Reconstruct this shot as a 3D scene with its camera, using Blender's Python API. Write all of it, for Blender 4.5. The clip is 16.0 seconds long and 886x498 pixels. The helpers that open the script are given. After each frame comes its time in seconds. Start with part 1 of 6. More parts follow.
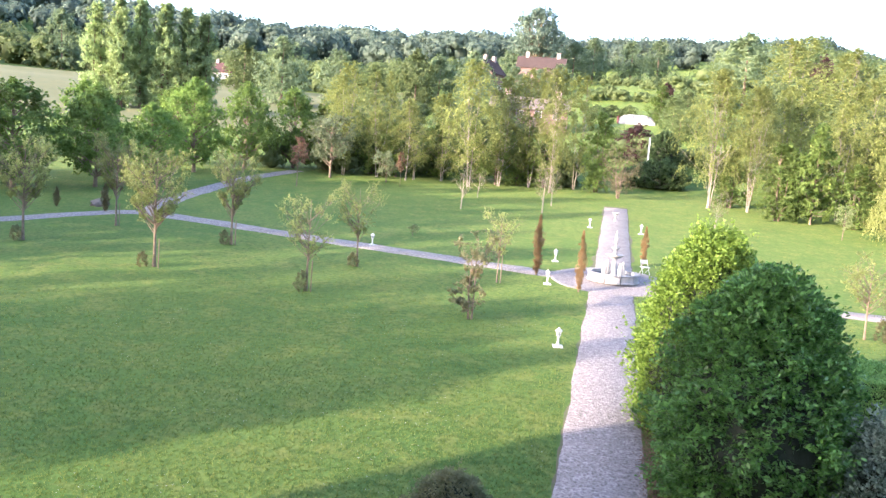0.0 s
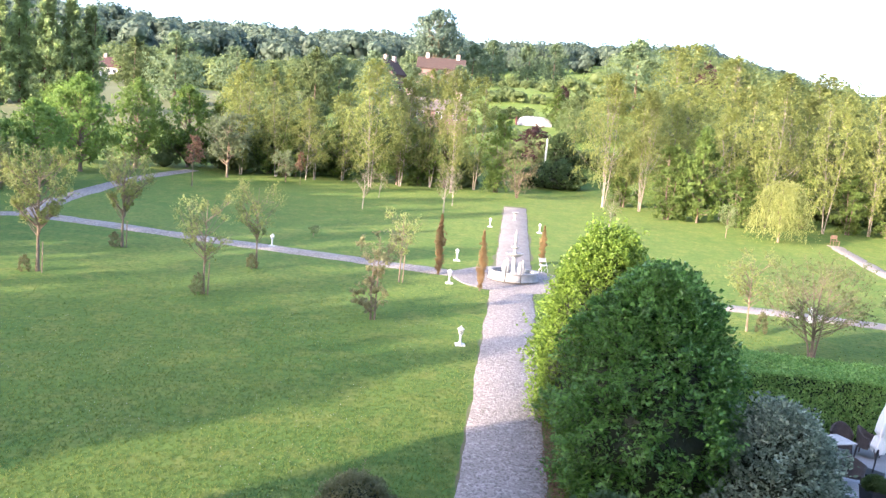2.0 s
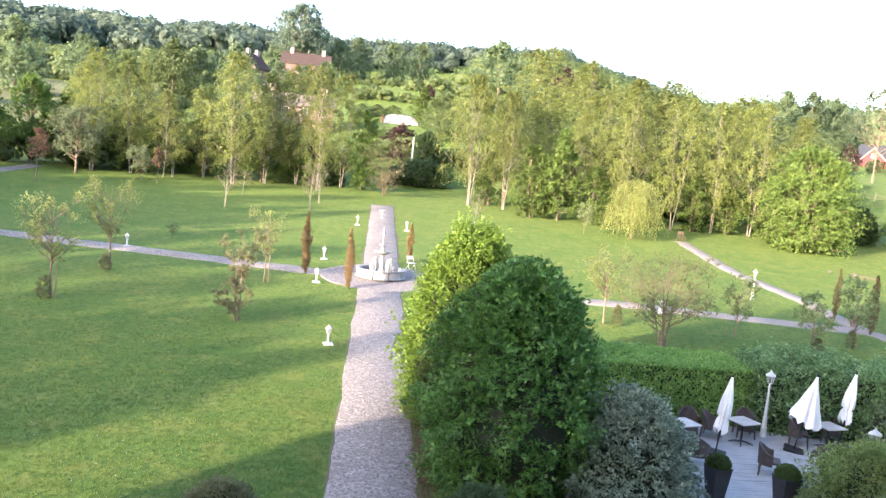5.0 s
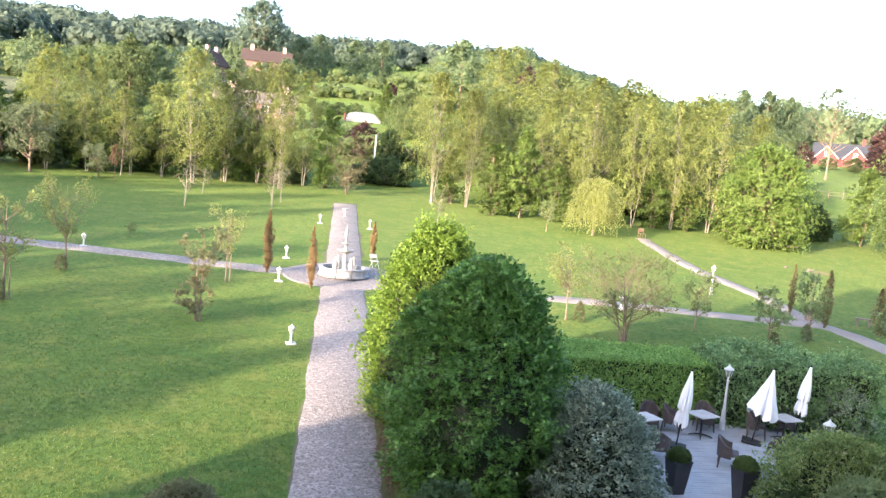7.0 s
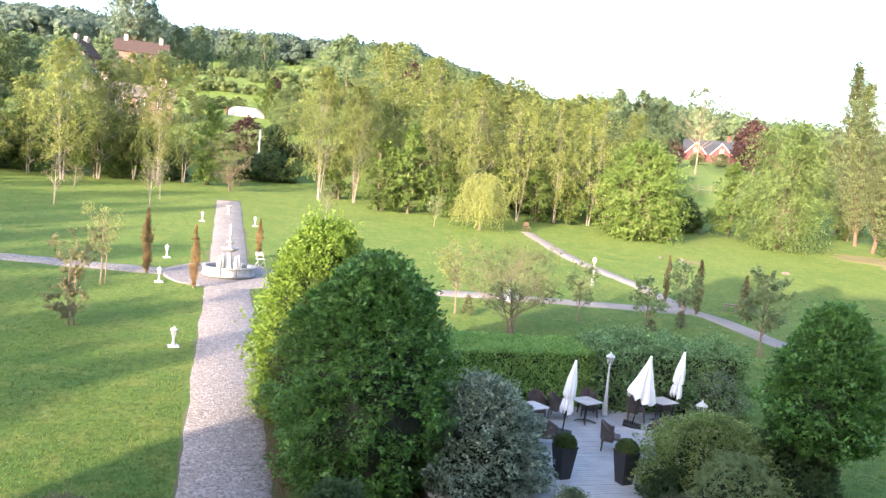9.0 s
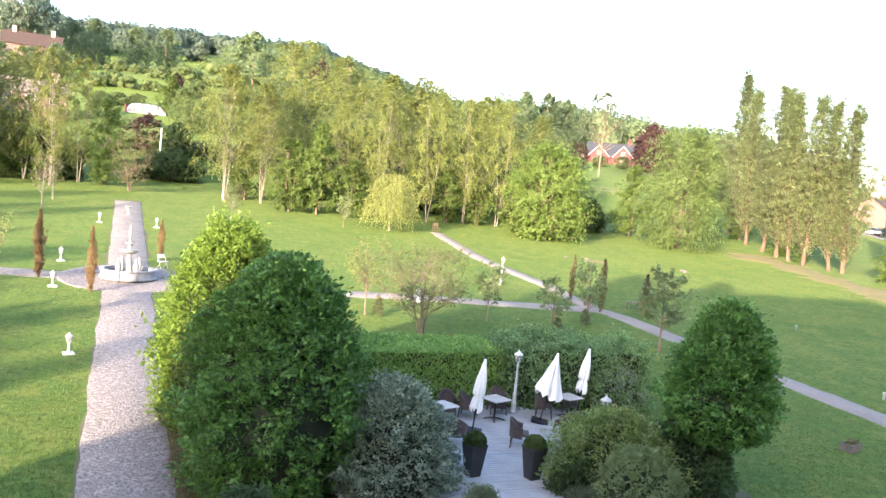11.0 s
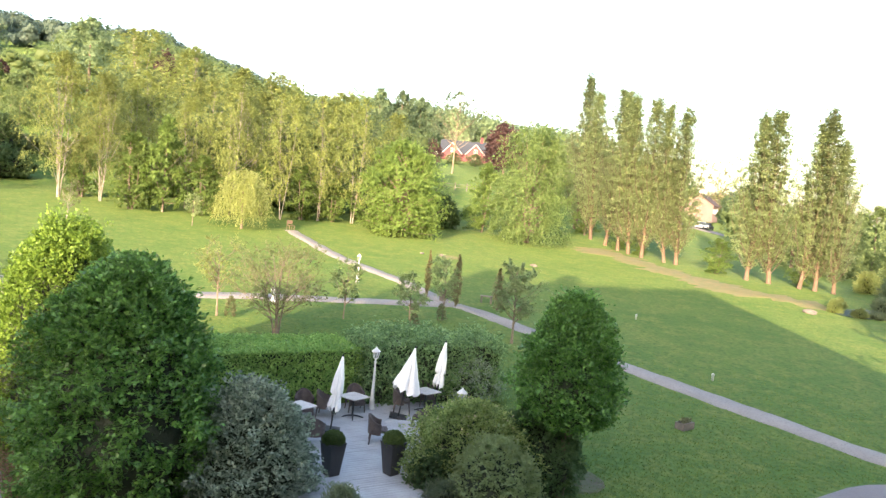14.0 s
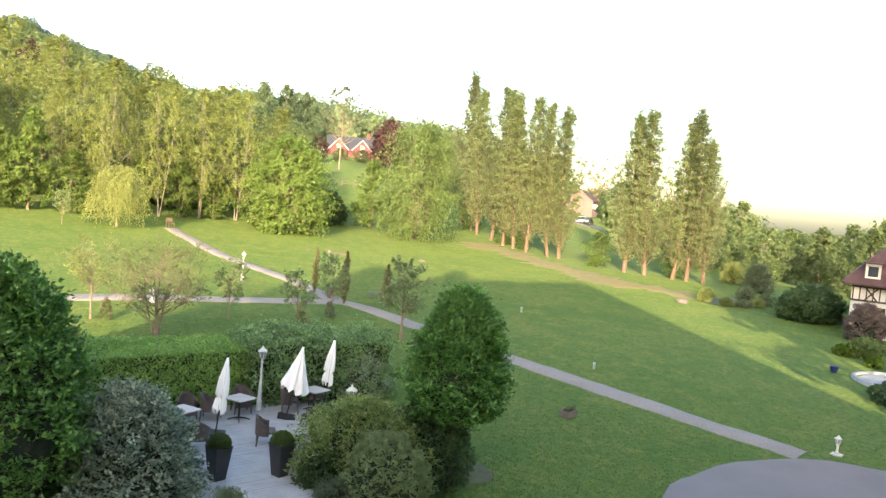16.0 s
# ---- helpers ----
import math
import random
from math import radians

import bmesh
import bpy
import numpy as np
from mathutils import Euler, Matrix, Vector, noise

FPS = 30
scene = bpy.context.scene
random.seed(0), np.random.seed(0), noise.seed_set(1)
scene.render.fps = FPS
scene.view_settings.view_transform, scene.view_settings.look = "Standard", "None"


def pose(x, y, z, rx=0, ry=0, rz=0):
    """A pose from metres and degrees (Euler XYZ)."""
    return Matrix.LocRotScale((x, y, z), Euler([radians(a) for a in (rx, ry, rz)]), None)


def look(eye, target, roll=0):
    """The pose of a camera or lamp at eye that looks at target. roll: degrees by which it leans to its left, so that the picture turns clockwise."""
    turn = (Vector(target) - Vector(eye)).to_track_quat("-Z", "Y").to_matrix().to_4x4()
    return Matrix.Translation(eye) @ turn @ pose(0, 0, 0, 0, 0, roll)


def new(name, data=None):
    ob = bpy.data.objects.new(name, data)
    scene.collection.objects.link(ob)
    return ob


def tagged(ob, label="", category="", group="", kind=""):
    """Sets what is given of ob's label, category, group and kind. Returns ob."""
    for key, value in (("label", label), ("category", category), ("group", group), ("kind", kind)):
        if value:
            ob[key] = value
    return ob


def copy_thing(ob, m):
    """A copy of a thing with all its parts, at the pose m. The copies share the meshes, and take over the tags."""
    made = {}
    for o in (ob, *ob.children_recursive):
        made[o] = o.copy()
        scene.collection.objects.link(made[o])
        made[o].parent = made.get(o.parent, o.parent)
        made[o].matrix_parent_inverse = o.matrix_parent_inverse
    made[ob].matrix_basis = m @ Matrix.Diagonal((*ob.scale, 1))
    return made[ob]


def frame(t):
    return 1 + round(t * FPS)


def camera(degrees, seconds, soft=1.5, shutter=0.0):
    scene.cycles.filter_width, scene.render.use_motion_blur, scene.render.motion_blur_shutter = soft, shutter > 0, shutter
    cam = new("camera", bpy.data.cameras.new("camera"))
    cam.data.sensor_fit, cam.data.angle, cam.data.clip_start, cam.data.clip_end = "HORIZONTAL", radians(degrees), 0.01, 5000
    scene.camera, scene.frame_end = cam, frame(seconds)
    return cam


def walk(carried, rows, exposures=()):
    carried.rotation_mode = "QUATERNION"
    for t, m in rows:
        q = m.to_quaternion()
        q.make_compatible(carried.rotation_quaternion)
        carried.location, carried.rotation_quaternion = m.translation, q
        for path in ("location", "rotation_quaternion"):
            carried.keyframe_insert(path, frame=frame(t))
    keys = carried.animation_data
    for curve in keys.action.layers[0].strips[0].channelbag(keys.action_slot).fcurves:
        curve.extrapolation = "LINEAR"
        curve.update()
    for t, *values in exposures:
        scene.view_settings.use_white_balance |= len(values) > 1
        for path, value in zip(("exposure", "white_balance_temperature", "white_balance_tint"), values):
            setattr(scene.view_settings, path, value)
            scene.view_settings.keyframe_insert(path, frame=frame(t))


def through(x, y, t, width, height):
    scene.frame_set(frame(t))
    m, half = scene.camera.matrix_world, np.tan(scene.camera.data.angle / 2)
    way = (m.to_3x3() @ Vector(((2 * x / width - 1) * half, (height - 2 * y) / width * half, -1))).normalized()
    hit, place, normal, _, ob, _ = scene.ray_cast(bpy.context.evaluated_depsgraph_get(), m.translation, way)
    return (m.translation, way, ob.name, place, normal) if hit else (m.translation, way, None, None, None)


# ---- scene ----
EYE = 7.8
cam = camera(58.8, 16.0, soft=1.4)
PATH = [
    (0.0, pose(0, 0, EYE, 82.789, -4.360, 12.329)),
    (0.5, pose(0, 0, EYE, 82.917, -4.553, 10.595)),
    (1.0, pose(0, 0, EYE, 82.984, -4.674, 9.487)),
    (1.5, pose(0, 0, EYE, 83.162, -4.776, 6.922)),
    (2.0, pose(0, 0, EYE, 83.351, -4.678, 5.164)),
    (2.5, pose(0, 0, EYE, 83.460, -4.679, 3.674)),
    (3.0, pose(0, 0, EYE, 83.561, -4.806, 1.734)),
    (3.5, pose(0, 0, EYE, 83.684, -4.902, 0.005)),
    (4.0, pose(0, 0, EYE, 83.811, -5.011, -1.795)),
    (4.5, pose(0, 0, EYE, 83.908, -5.111, -3.241)),
    (4.7, pose(0, 0, EYE, 83.970, -5.175, -3.840)),
    (6.8, pose(0, 0, EYE, 84.172, -5.187, -6.443)),
    (7.0, pose(0, 0, EYE, 84.134, -5.180, -7.194)),
    (7.5, pose(0, 0, EYE, 84.318, -5.007, -10.767)),
    (8.0, pose(0, 0, EYE, 84.440, -5.038, -12.897)),
    (8.5, pose(0, 0, EYE, 84.591, -5.058, -14.419)),
    (8.7, pose(0, 0, EYE, 84.558, -5.033, -14.773)),
    (10.8, pose(0, 0, EYE, 85.152, -5.338, -21.239)),
    (11.0, pose(0, 0, EYE, 85.187, -5.291, -21.972)),
    (11.5, pose(0, 0, EYE, 85.305, -5.350, -23.654)),
    (12.0, pose(0, 0, EYE, 85.442, -5.410, -25.173)),
    (12.5, pose(0, 0, EYE, 85.597, -5.495, -26.851)),
    (13.0, pose(0, 0, EYE, 85.713, -5.575, -28.735)),
    (13.5, pose(0, 0, EYE, 85.853, -5.513, -30.588)),
    (14.0, pose(0, 0, EYE, 85.936, -5.362, -32.492)),
    (14.5, pose(0, 0, EYE, 85.984, -5.241, -34.838)),
    (15.0, pose(0, 0, EYE, 86.077, -5.213, -36.734)),
    (15.5, pose(0, 0, EYE, 86.271, -5.229, -38.793)),
    (16.0, pose(0, 0, EYE, 86.409, -5.228, -40.700)),
]
walk(cam, PATH, exposures=[(0.0, 2.98, 5650, 24), (4.0, 2.84, 5850, 20), (8.0, 2.84, 5980, 19), (12.5, 2.88, 6220, 17), (16.0, 2.64, 6700, 12)])

# ---- light ----
SUN_FROM = 226.0      # azimuth that the low evening sun shines from, clockwise from +y
SUN_HIGH = 12.5
world = bpy.data.worlds.new("world")
scene.world = world
world.use_nodes = True
wn = world.node_tree.nodes
sky = wn.new("ShaderNodeTexSky")
sky.sky_type = 'NISHITA'
sky.sun_disc = False
sky.sun_elevation = radians(SUN_HIGH)
sky.sun_rotation = radians(SUN_FROM)
sky.air_density, sky.dust_density, sky.ozone_density = 1.0, 2.8, 1.0
wn["Background"].inputs["Strength"].default_value = 0.15
world.node_tree.links.new(sky.outputs["Color"], wn["Background"].inputs["Color"])
sun = new("sun", bpy.data.lights.new("sun", 'SUN'))
sun.data.energy = 3.0
sun.data.angle = radians(0.6)
sun.data.color = (1.0, 0.81, 0.54)
sa, sh = radians(SUN_FROM), radians(SUN_HIGH)
sun.matrix_world = look((0, 0, 60), (-math.sin(sa) * math.cos(sh), -math.cos(sa) * math.cos(sh), 60 - math.sin(sh)))


# ---- materials ----
def nodes_of(name):
    m = bpy.data.materials.new(name)
    m.use_nodes = True
    t = m.node_tree
    return m, t, t.nodes["Principled BSDF"]


def surf(name, c1, c2, scale=3.0, rough=0.85, bump=0.15, fine=40.0, metal=0.0, c3=None, spread=0.5, spots=(0.45, 0.75, 0.6), patch=None):
    """Two noises, one broad and one fine, that mix the colours and raise the surface."""
    m, t, b = nodes_of(name)
    tc = t.nodes.new("ShaderNodeNewGeometry")
    n1, n2 = t.nodes.new("ShaderNodeTexNoise"), t.nodes.new("ShaderNodeTexNoise")
    n1.inputs["Scale"].default_value, n1.inputs["Detail"].default_value = scale, 6
    n2.inputs["Scale"].default_value, n2.inputs["Detail"].default_value = fine, 4
    r = t.nodes.new("ShaderNodeMapRange")
    r.inputs["From Min"].default_value, r.inputs["From Max"].default_value = 0.5 - spread / 2, 0.5 + spread / 2
    mix = t.nodes.new("ShaderNodeMix")
    mix.data_type = 'RGBA'
    mix.inputs["A"].default_value, mix.inputs["B"].default_value = (*c1, 1), (*c2, 1)
    mix2 = t.nodes.new("ShaderNodeMix")
    mix2.data_type, mix2.blend_type = 'RGBA', 'MIX'
    c3 = c3 or tuple(v * 0.6 for v in c1)
    mix2.inputs["B"].default_value = (*c3, 1)
    r2 = t.nodes.new("ShaderNodeMapRange")
    r2.inputs["From Min"].default_value, r2.inputs["From Max"].default_value, r2.inputs["To Max"].default_value = spots
    bp = t.nodes.new("ShaderNodeBump")
    bp.inputs["Strength"].default_value, bp.inputs["Distance"].default_value = bump, 0.05
    for n in (n1, n2):
        t.links.new(tc.outputs["Position"], n.inputs["Vector"])
    t.links.new(n1.outputs["Fac"], r.inputs["Value"])
    t.links.new(r.outputs["Result"], mix.inputs["Factor"])
    t.links.new(n2.outputs["Fac"], r2.inputs["Value"])
    t.links.new(r2.outputs["Result"], mix2.inputs["Factor"])
    src = mix
    if patch:
        # patches of another colour, of middle size
        n3, r3, src = t.nodes.new("ShaderNodeTexNoise"), t.nodes.new("ShaderNodeMapRange"), t.nodes.new("ShaderNodeMix")
        n3.inputs["Scale"].default_value, n3.inputs["Detail"].default_value, n3.inputs["Roughness"].default_value = patch[1], 8, 0.68
        r3.inputs["From Min"].default_value, r3.inputs["From Max"].default_value = 0.47, 0.62
        src.data_type = 'RGBA'
        src.inputs["B"].default_value = (*patch[0], 1)
        t.links.new(tc.outputs["Position"], n3.inputs["Vector"])
        t.links.new(n3.outputs["Fac"], r3.inputs["Value"])
        t.links.new(r3.outputs["Result"], src.inputs["Factor"])
        t.links.new(mix.outputs["Result"], src.inputs["A"])
    t.links.new(src.outputs["Result"], mix2.inputs["A"])
    t.links.new(mix2.outputs["Result"], b.inputs["Base Color"])
    t.links.new(n2.outputs["Fac"], bp.inputs["Height"])
    t.links.new(bp.outputs["Normal"], b.inputs["Normal"])
    b.inputs["Roughness"].default_value, b.inputs["Metallic"].default_value = rough, metal
    return m


def foliage(name, c1, c2, c3=None, through=0.60, rough=0.6, grain=0.9, vary=0.45):
    """Leaves: each one takes its own shade between the colours, and lets some light through."""
    m, t, b = nodes_of(name)
    g, oi = t.nodes.new("ShaderNodeNewGeometry"), t.nodes.new("ShaderNodeObjectInfo")
    n = t.nodes.new("ShaderNodeTexNoise")
    n.inputs["Scale"].default_value = grain
    t.links.new(g.outputs["Position"], n.inputs["Vector"])
    ramp = t.nodes.new("ShaderNodeValToRGB")
    ramp.color_ramp.elements[0].color, ramp.color_ramp.elements[1].color = (*c1, 1), (*c2, 1)
    if c3:
        e = ramp.color_ramp.elements.new(0.93)
        e.color = (*c2, 1)
        ramp.color_ramp.elements[2].color = (*c3, 1)
    mx = t.nodes.new("ShaderNodeMath")
    mx.operation = 'MULTIPLY_ADD'
    mx.inputs[1].default_value, mx.inputs[2].default_value = 0.6, 0.275 - vary / 2
    ad = t.nodes.new("ShaderNodeMath")
    ad.operation = 'ADD'
    t.links.new(n.outputs["Fac"], mx.inputs[0])
    half = t.nodes.new("ShaderNodeMath")
    half.operation = 'MULTIPLY'
    half.inputs[1].default_value = vary
    t.links.new(g.outputs["Random Per Island"], half.inputs[0])
    t.links.new(half.outputs[0], ad.inputs[0])
    t.links.new(mx.outputs[0], ad.inputs[1])
    t.links.new(ad.outputs[0], ramp.inputs["Fac"])
    hs = t.nodes.new("ShaderNodeHueSaturation")
    sc = t.nodes.new("ShaderNodeMath")
    sc.operation = 'MULTIPLY_ADD'
    sc.inputs[1].default_value, sc.inputs[2].default_value = 0.5, 0.93 if vary < 0.6 else 0.75
    t.links.new(oi.outputs["Random"], sc.inputs[0])
    t.links.new(sc.outputs[0], hs.inputs["Value"])
    t.links.new(ramp.outputs["Color"], hs.inputs["Color"])
    t.links.new(hs.outputs["Color"], b.inputs["Base Color"])
    b.inputs["Roughness"].default_value = rough
    b.inputs["Specular IOR Level"].default_value = 0.32
    tr = t.nodes.new("ShaderNodeBsdfTranslucent")
    t.links.new(hs.outputs["Color"], tr.inputs["Color"])
    ms = t.nodes.new("ShaderNodeMixShader")
    ms.inputs["Fac"].default_value = through
    t.links.new(b.outputs["BSDF"], ms.inputs[1])
    t.links.new(tr.outputs["BSDF"], ms.inputs[2])
    t.links.new(ms.outputs["Shader"], t.nodes["Material Output"].inputs["Surface"])
    return m


LAWN = surf("lawn_grass", (0.054, 0.110, 0.022), (0.096, 0.140, 0.031), 0.16, 0.9, 0.6, 4.5, c3=(0.036, 0.076, 0.015), spread=0.36, spots=(0.42, 0.66, 0.8), patch=((0.122, 0.146, 0.036), 0.8))
lawn_bsdf = LAWN.node_tree.nodes["Principled BSDF"]
lawn_bsdf.inputs["Specular IOR Level"].default_value = 0.1
lawn_bsdf.inputs["Sheen Weight"].default_value = 0.045
lawn_bsdf.inputs["Sheen Roughness"].default_value = 0.5
lawn_bsdf.inputs["Sheen Tint"].default_value = (0.55, 0.62, 0.18, 1)
GRAVEL = surf("pale_gravel", (0.176, 0.154, 0.141), (0.240, 0.212, 0.196), 0.5, 0.9, 1.0, 13.0, c3=(0.070, 0.057, 0.050), spots=(0.47, 0.66, 0.75), patch=((0.33, 0.29, 0.275), 6.0))
EDGE = surf("worn_path_edge", (0.085, 0.064, 0.038), (0.08, 0.095, 0.03), 1.2, 0.95, 0.6, 6.0, c3=(0.04, 0.075, 0.014))
LITTER = surf("dry_leaf_litter", (0.135, 0.070, 0.040), (0.185, 0.105, 0.062), 4.0, 0.95, 0.8, 26.0, c3=(0.06, 0.045, 0.028), spots=(0.42, 0.62, 0.8))
GREYROOF = surf("weathered_roof", (0.070, 0.058, 0.054), (0.095, 0.08, 0.074), 1.2, 0.85, 0.4, 9.0)
FARGRAVEL = surf("littered_gravel", (0.185, 0.162, 0.146), (0.250, 0.222, 0.204), 0.8, 0.9, 0.8, 5.0, c3=(0.075, 0.06, 0.048))
PALEGRAVEL = surf("fine_pale_gravel", (0.205, 0.175, 0.157), (0.255, 0.222, 0.202), 0.6, 0.9, 0.6, 13.0, c3=(0.11, 0.092, 0.08), spots=(0.5, 0.7, 0.6))
TARMAC = surf("drive_tarmac", (0.16, 0.135, 0.132), (0.20, 0.172, 0.168), 0.6, 0.85, 0.3, 60.0)
MEADOW = surf("dry_meadow", (0.074, 0.086, 0.020), (0.104, 0.104, 0.028), 0.03, 0.95, 0.3, 0.4, c3=(0.054, 0.076, 0.016))
EARTH = surf("bare_earth", (0.150, 0.112, 0.042), (0.185, 0.140, 0.055), 0.5, 0.95, 0.5, 1.6, c3=(0.085, 0.115, 0.03), spots=(0.40, 0.62, 0.6))
STONE = surf("white_stone", (0.240, 0.232, 0.224), (0.336, 0.328, 0.320), 4.0, 0.75, 0.2, 30.0, c3=(0.136, 0.132, 0.124))
ROCK = surf("grey_rock", (0.115, 0.094, 0.076), (0.170, 0.140, 0.115), 3.0, 0.9, 0.5, 20.0)
WHITE = surf("white_paint", (0.42, 0.42, 0.42), (0.50, 0.50, 0.49), 5.0, 0.5, 0.05, 60.0, c3=(0.34, 0.33, 0.31))
CANVAS = surf("white_canvas", (0.78, 0.77, 0.74), (0.85, 0.84, 0.82), 3.0, 0.85, 0.1, 90.0, c3=(0.72, 0.70, 0.68))
BARK = surf("brown_bark", (0.13, 0.095, 0.065), (0.22, 0.17, 0.12), 5.0, 0.95, 0.6, 25.0)
BIRCHBARK = surf("birch_bark", (0.270, 0.240, 0.198), (0.190, 0.160, 0.125), 2.5, 0.85, 0.3, 9.0, c3=(0.128, 0.104, 0.080))
POPBARK = surf("poplar_bark", (0.105, 0.068, 0.044), (0.150, 0.098, 0.062), 2.5, 0.9, 0.4, 9.0)
WICKER = surf("brown_wicker", (0.06, 0.045, 0.04), (0.10, 0.075, 0.065), 8.0, 0.7, 0.6, 90.0)
BLACKPOT = surf("black_planter", (0.018, 0.018, 0.020), (0.03, 0.03, 0.032), 4.0, 0.45, 0.05, 50.0)
IRON = surf("dark_iron", (0.03, 0.03, 0.032), (0.05, 0.05, 0.05), 6.0, 0.5, 0.1, 60.0, metal=0.6)
DECK = surf("grey_deck", (0.28, 0.275, 0.275), (0.40, 0.395, 0.39), 1.5, 0.8, 0.25, 35.0, c3=(0.20, 0.195, 0.195))
TABLETOP = surf("table_top", (0.42, 0.38, 0.34), (0.55, 0.51, 0.47), 4.0, 0.55, 0.1, 25.0)
WATER = surf("pool_water", (0.10, 0.14, 0.16), (0.16, 0.20, 0.22), 2.0, 0.08, 0.05, 12.0)
POND = surf("weedy_pond", (0.022, 0.036, 0.020), (0.040, 0.060, 0.028), 0.8, 0.55, 0.3, 3.0)
POND.node_tree.nodes["Principled BSDF"].inputs["Specular IOR Level"].default_value = 0.15
BROWNTILE = surf("brown_tile", (0.040, 0.024, 0.020), (0.055, 0.034, 0.028), 1.2, 0.85, 0.5, 9.0)
ROOFTILE = surf("roof_tile", (0.064, 0.032, 0.030), (0.098, 0.046, 0.041), 1.2, 0.85, 0.5, 9.0)
REDPAINT = surf("red_paint", (0.085, 0.012, 0.016), (0.110, 0.018, 0.022), 1.2, 0.7, 0.2, 9.0)
TRIM = surf("pinkish_trim", (0.34, 0.25, 0.235), (0.40, 0.30, 0.28), 1.2, 0.7, 0.1, 9.0)
PINKWALL = surf("pink_plaster", (0.150, 0.098, 0.088), (0.180, 0.120, 0.108), 0.8, 0.9, 0.15, 20.0)
SLATE = surf("slate_roof", (0.026, 0.029, 0.038), (0.042, 0.046, 0.056), 1.2, 0.7, 0.3, 9.0)
PLASTER = surf("pale_plaster", (0.525, 0.503, 0.465), (0.585, 0.562, 0.525), 0.8, 0.9, 0.15, 20.0)
TIMBER = surf("dark_timber", (0.045, 0.03, 0.022), (0.08, 0.055, 0.04), 3.0, 0.8, 0.3, 30.0)
m_glass, t_glass, b_glass = nodes_of("window_glass")
b_glass.inputs["Base Color"].default_value = (0.03, 0.035, 0.04, 1)
b_glass.inputs["Roughness"].default_value = 0.05
GLASS = m_glass
m_lg, t_lg, b_lg = nodes_of("lantern_glass")
b_lg.inputs["Base Color"].default_value = (0.75, 0.78, 0.8, 1)
b_lg.inputs["Roughness"].default_value = 0.15
b_lg.inputs["Transmission Weight"].default_value = 0.7
LGLASS = m_lg

L_GRASS = foliage("grass_blades", (0.058, 0.120, 0.020), (0.172, 0.205, 0.044), (0.21, 0.20, 0.07), through=0.5, vary=0.75)
L_SHRUB = foliage("leaf_small_tree", (0.120, 0.160, 0.066), (0.225, 0.270, 0.120))
L_TWIGGY = foliage("leaf_spreading_tree", (0.120, 0.140, 0.052), (0.210, 0.225, 0.095))
L_BIG = foliage("leaf_mid_green", (0.022, 0.080, 0.016), (0.195, 0.390, 0.080), through=0.30, rough=0.40, grain=3.2, vary=0.75)
L_GOLD = foliage("leaf_golden_green", (0.065, 0.125, 0.014), (0.185, 0.270, 0.040), through=0.4, rough=0.5, grain=3.0, vary=0.75)
L_SILVER = foliage("leaf_silver_grey", (0.030, 0.062, 0.032), (0.34, 0.41, 0.30), through=0.35, grain=3.5, vary=0.75)
L_VARI = foliage("leaf_olive", (0.085, 0.145, 0.036), (0.34, 0.41, 0.13), (0.52, 0.44, 0.28), grain=3.0, vary=0.75)
L_HEDGE = foliage("leaf_hedge", (0.075, 0.165, 0.034), (0.225, 0.350, 0.080), through=0.4, vary=0.7, grain=2.0)
L_LOOSEHEDGE = foliage("leaf_loose_hedge", (0.045, 0.105, 0.032), (0.185, 0.275, 0.105), through=0.35, vary=0.75, grain=2.5)
L_DARK = foliage("leaf_dark", (0.045, 0.08, 0.032), (0.095, 0.145, 0.055))
L_ORCH = foliage("leaf_orchard", (0.125, 0.155, 0.048), (0.250, 0.275, 0.092), (0.31, 0.29, 0.17))
L_SPRIG = foliage("leaf_young_tree", (0.099, 0.102, 0.046), (0.178, 0.175, 0.086), (0.218, 0.178, 0.112))
L_CYPB = foliage("leaf_browned_cypress", (0.125, 0.078, 0.034), (0.215, 0.140, 0.062), through=0.2)
L_CYPG = foliage("leaf_cypress", (0.085, 0.095, 0.040), (0.190, 0.150, 0.064), through=0.2)
L_BIRCH = foliage("leaf_birch", (0.120, 0.152, 0.040), (0.216, 0.240, 0.074))
L_LIME = foliage("leaf_lime_tree", (0.076, 0.138, 0.029), (0.165, 0.240, 0.055))
L_BRIGHT = foliage("leaf_bright", (0.080, 0.128, 0.026), (0.148, 0.205, 0.050))
L_POP = foliage("leaf_poplar", (0.165, 0.206, 0.092), (0.225, 0.268, 0.122), through=0.68, vary=0.3)
L_OLDPOP = foliage("leaf_old_poplar", (0.150, 0.210, 0.085), (0.265, 0.335, 0.145))
L_LOOSE = foliage("leaf_pale_green", (0.088, 0.135, 0.040), (0.175, 0.232, 0.075))
L_WILLOW = foliage("leaf_willow", (0.215, 0.245, 0.070), (0.370, 0.390, 0.140))
L_GREY = foliage("leaf_grey_green", (0.090, 0.118, 0.060), (0.165, 0.195, 0.105))
L_RED = foliage("leaf_reddish", (0.120, 0.078, 0.048), (0.190, 0.120, 0.072))
L_PINK = foliage("leaf_pinkish", (0.150, 0.108, 0.090), (0.260, 0.195, 0.165))
L_PURPLE = foliage("leaf_purple", (0.052, 0.029, 0.029), (0.098, 0.056, 0.050))
L_WOOD = foliage("leaf_far_wood", (0.078, 0.112, 0.044), (0.140, 0.180, 0.068))
# paler, bluer leaves: distance haze put into the colour of far trees
L_HILL_HAZE = foliage("leaf_hazed_hill", (0.086, 0.127, 0.098), (0.124, 0.167, 0.124))
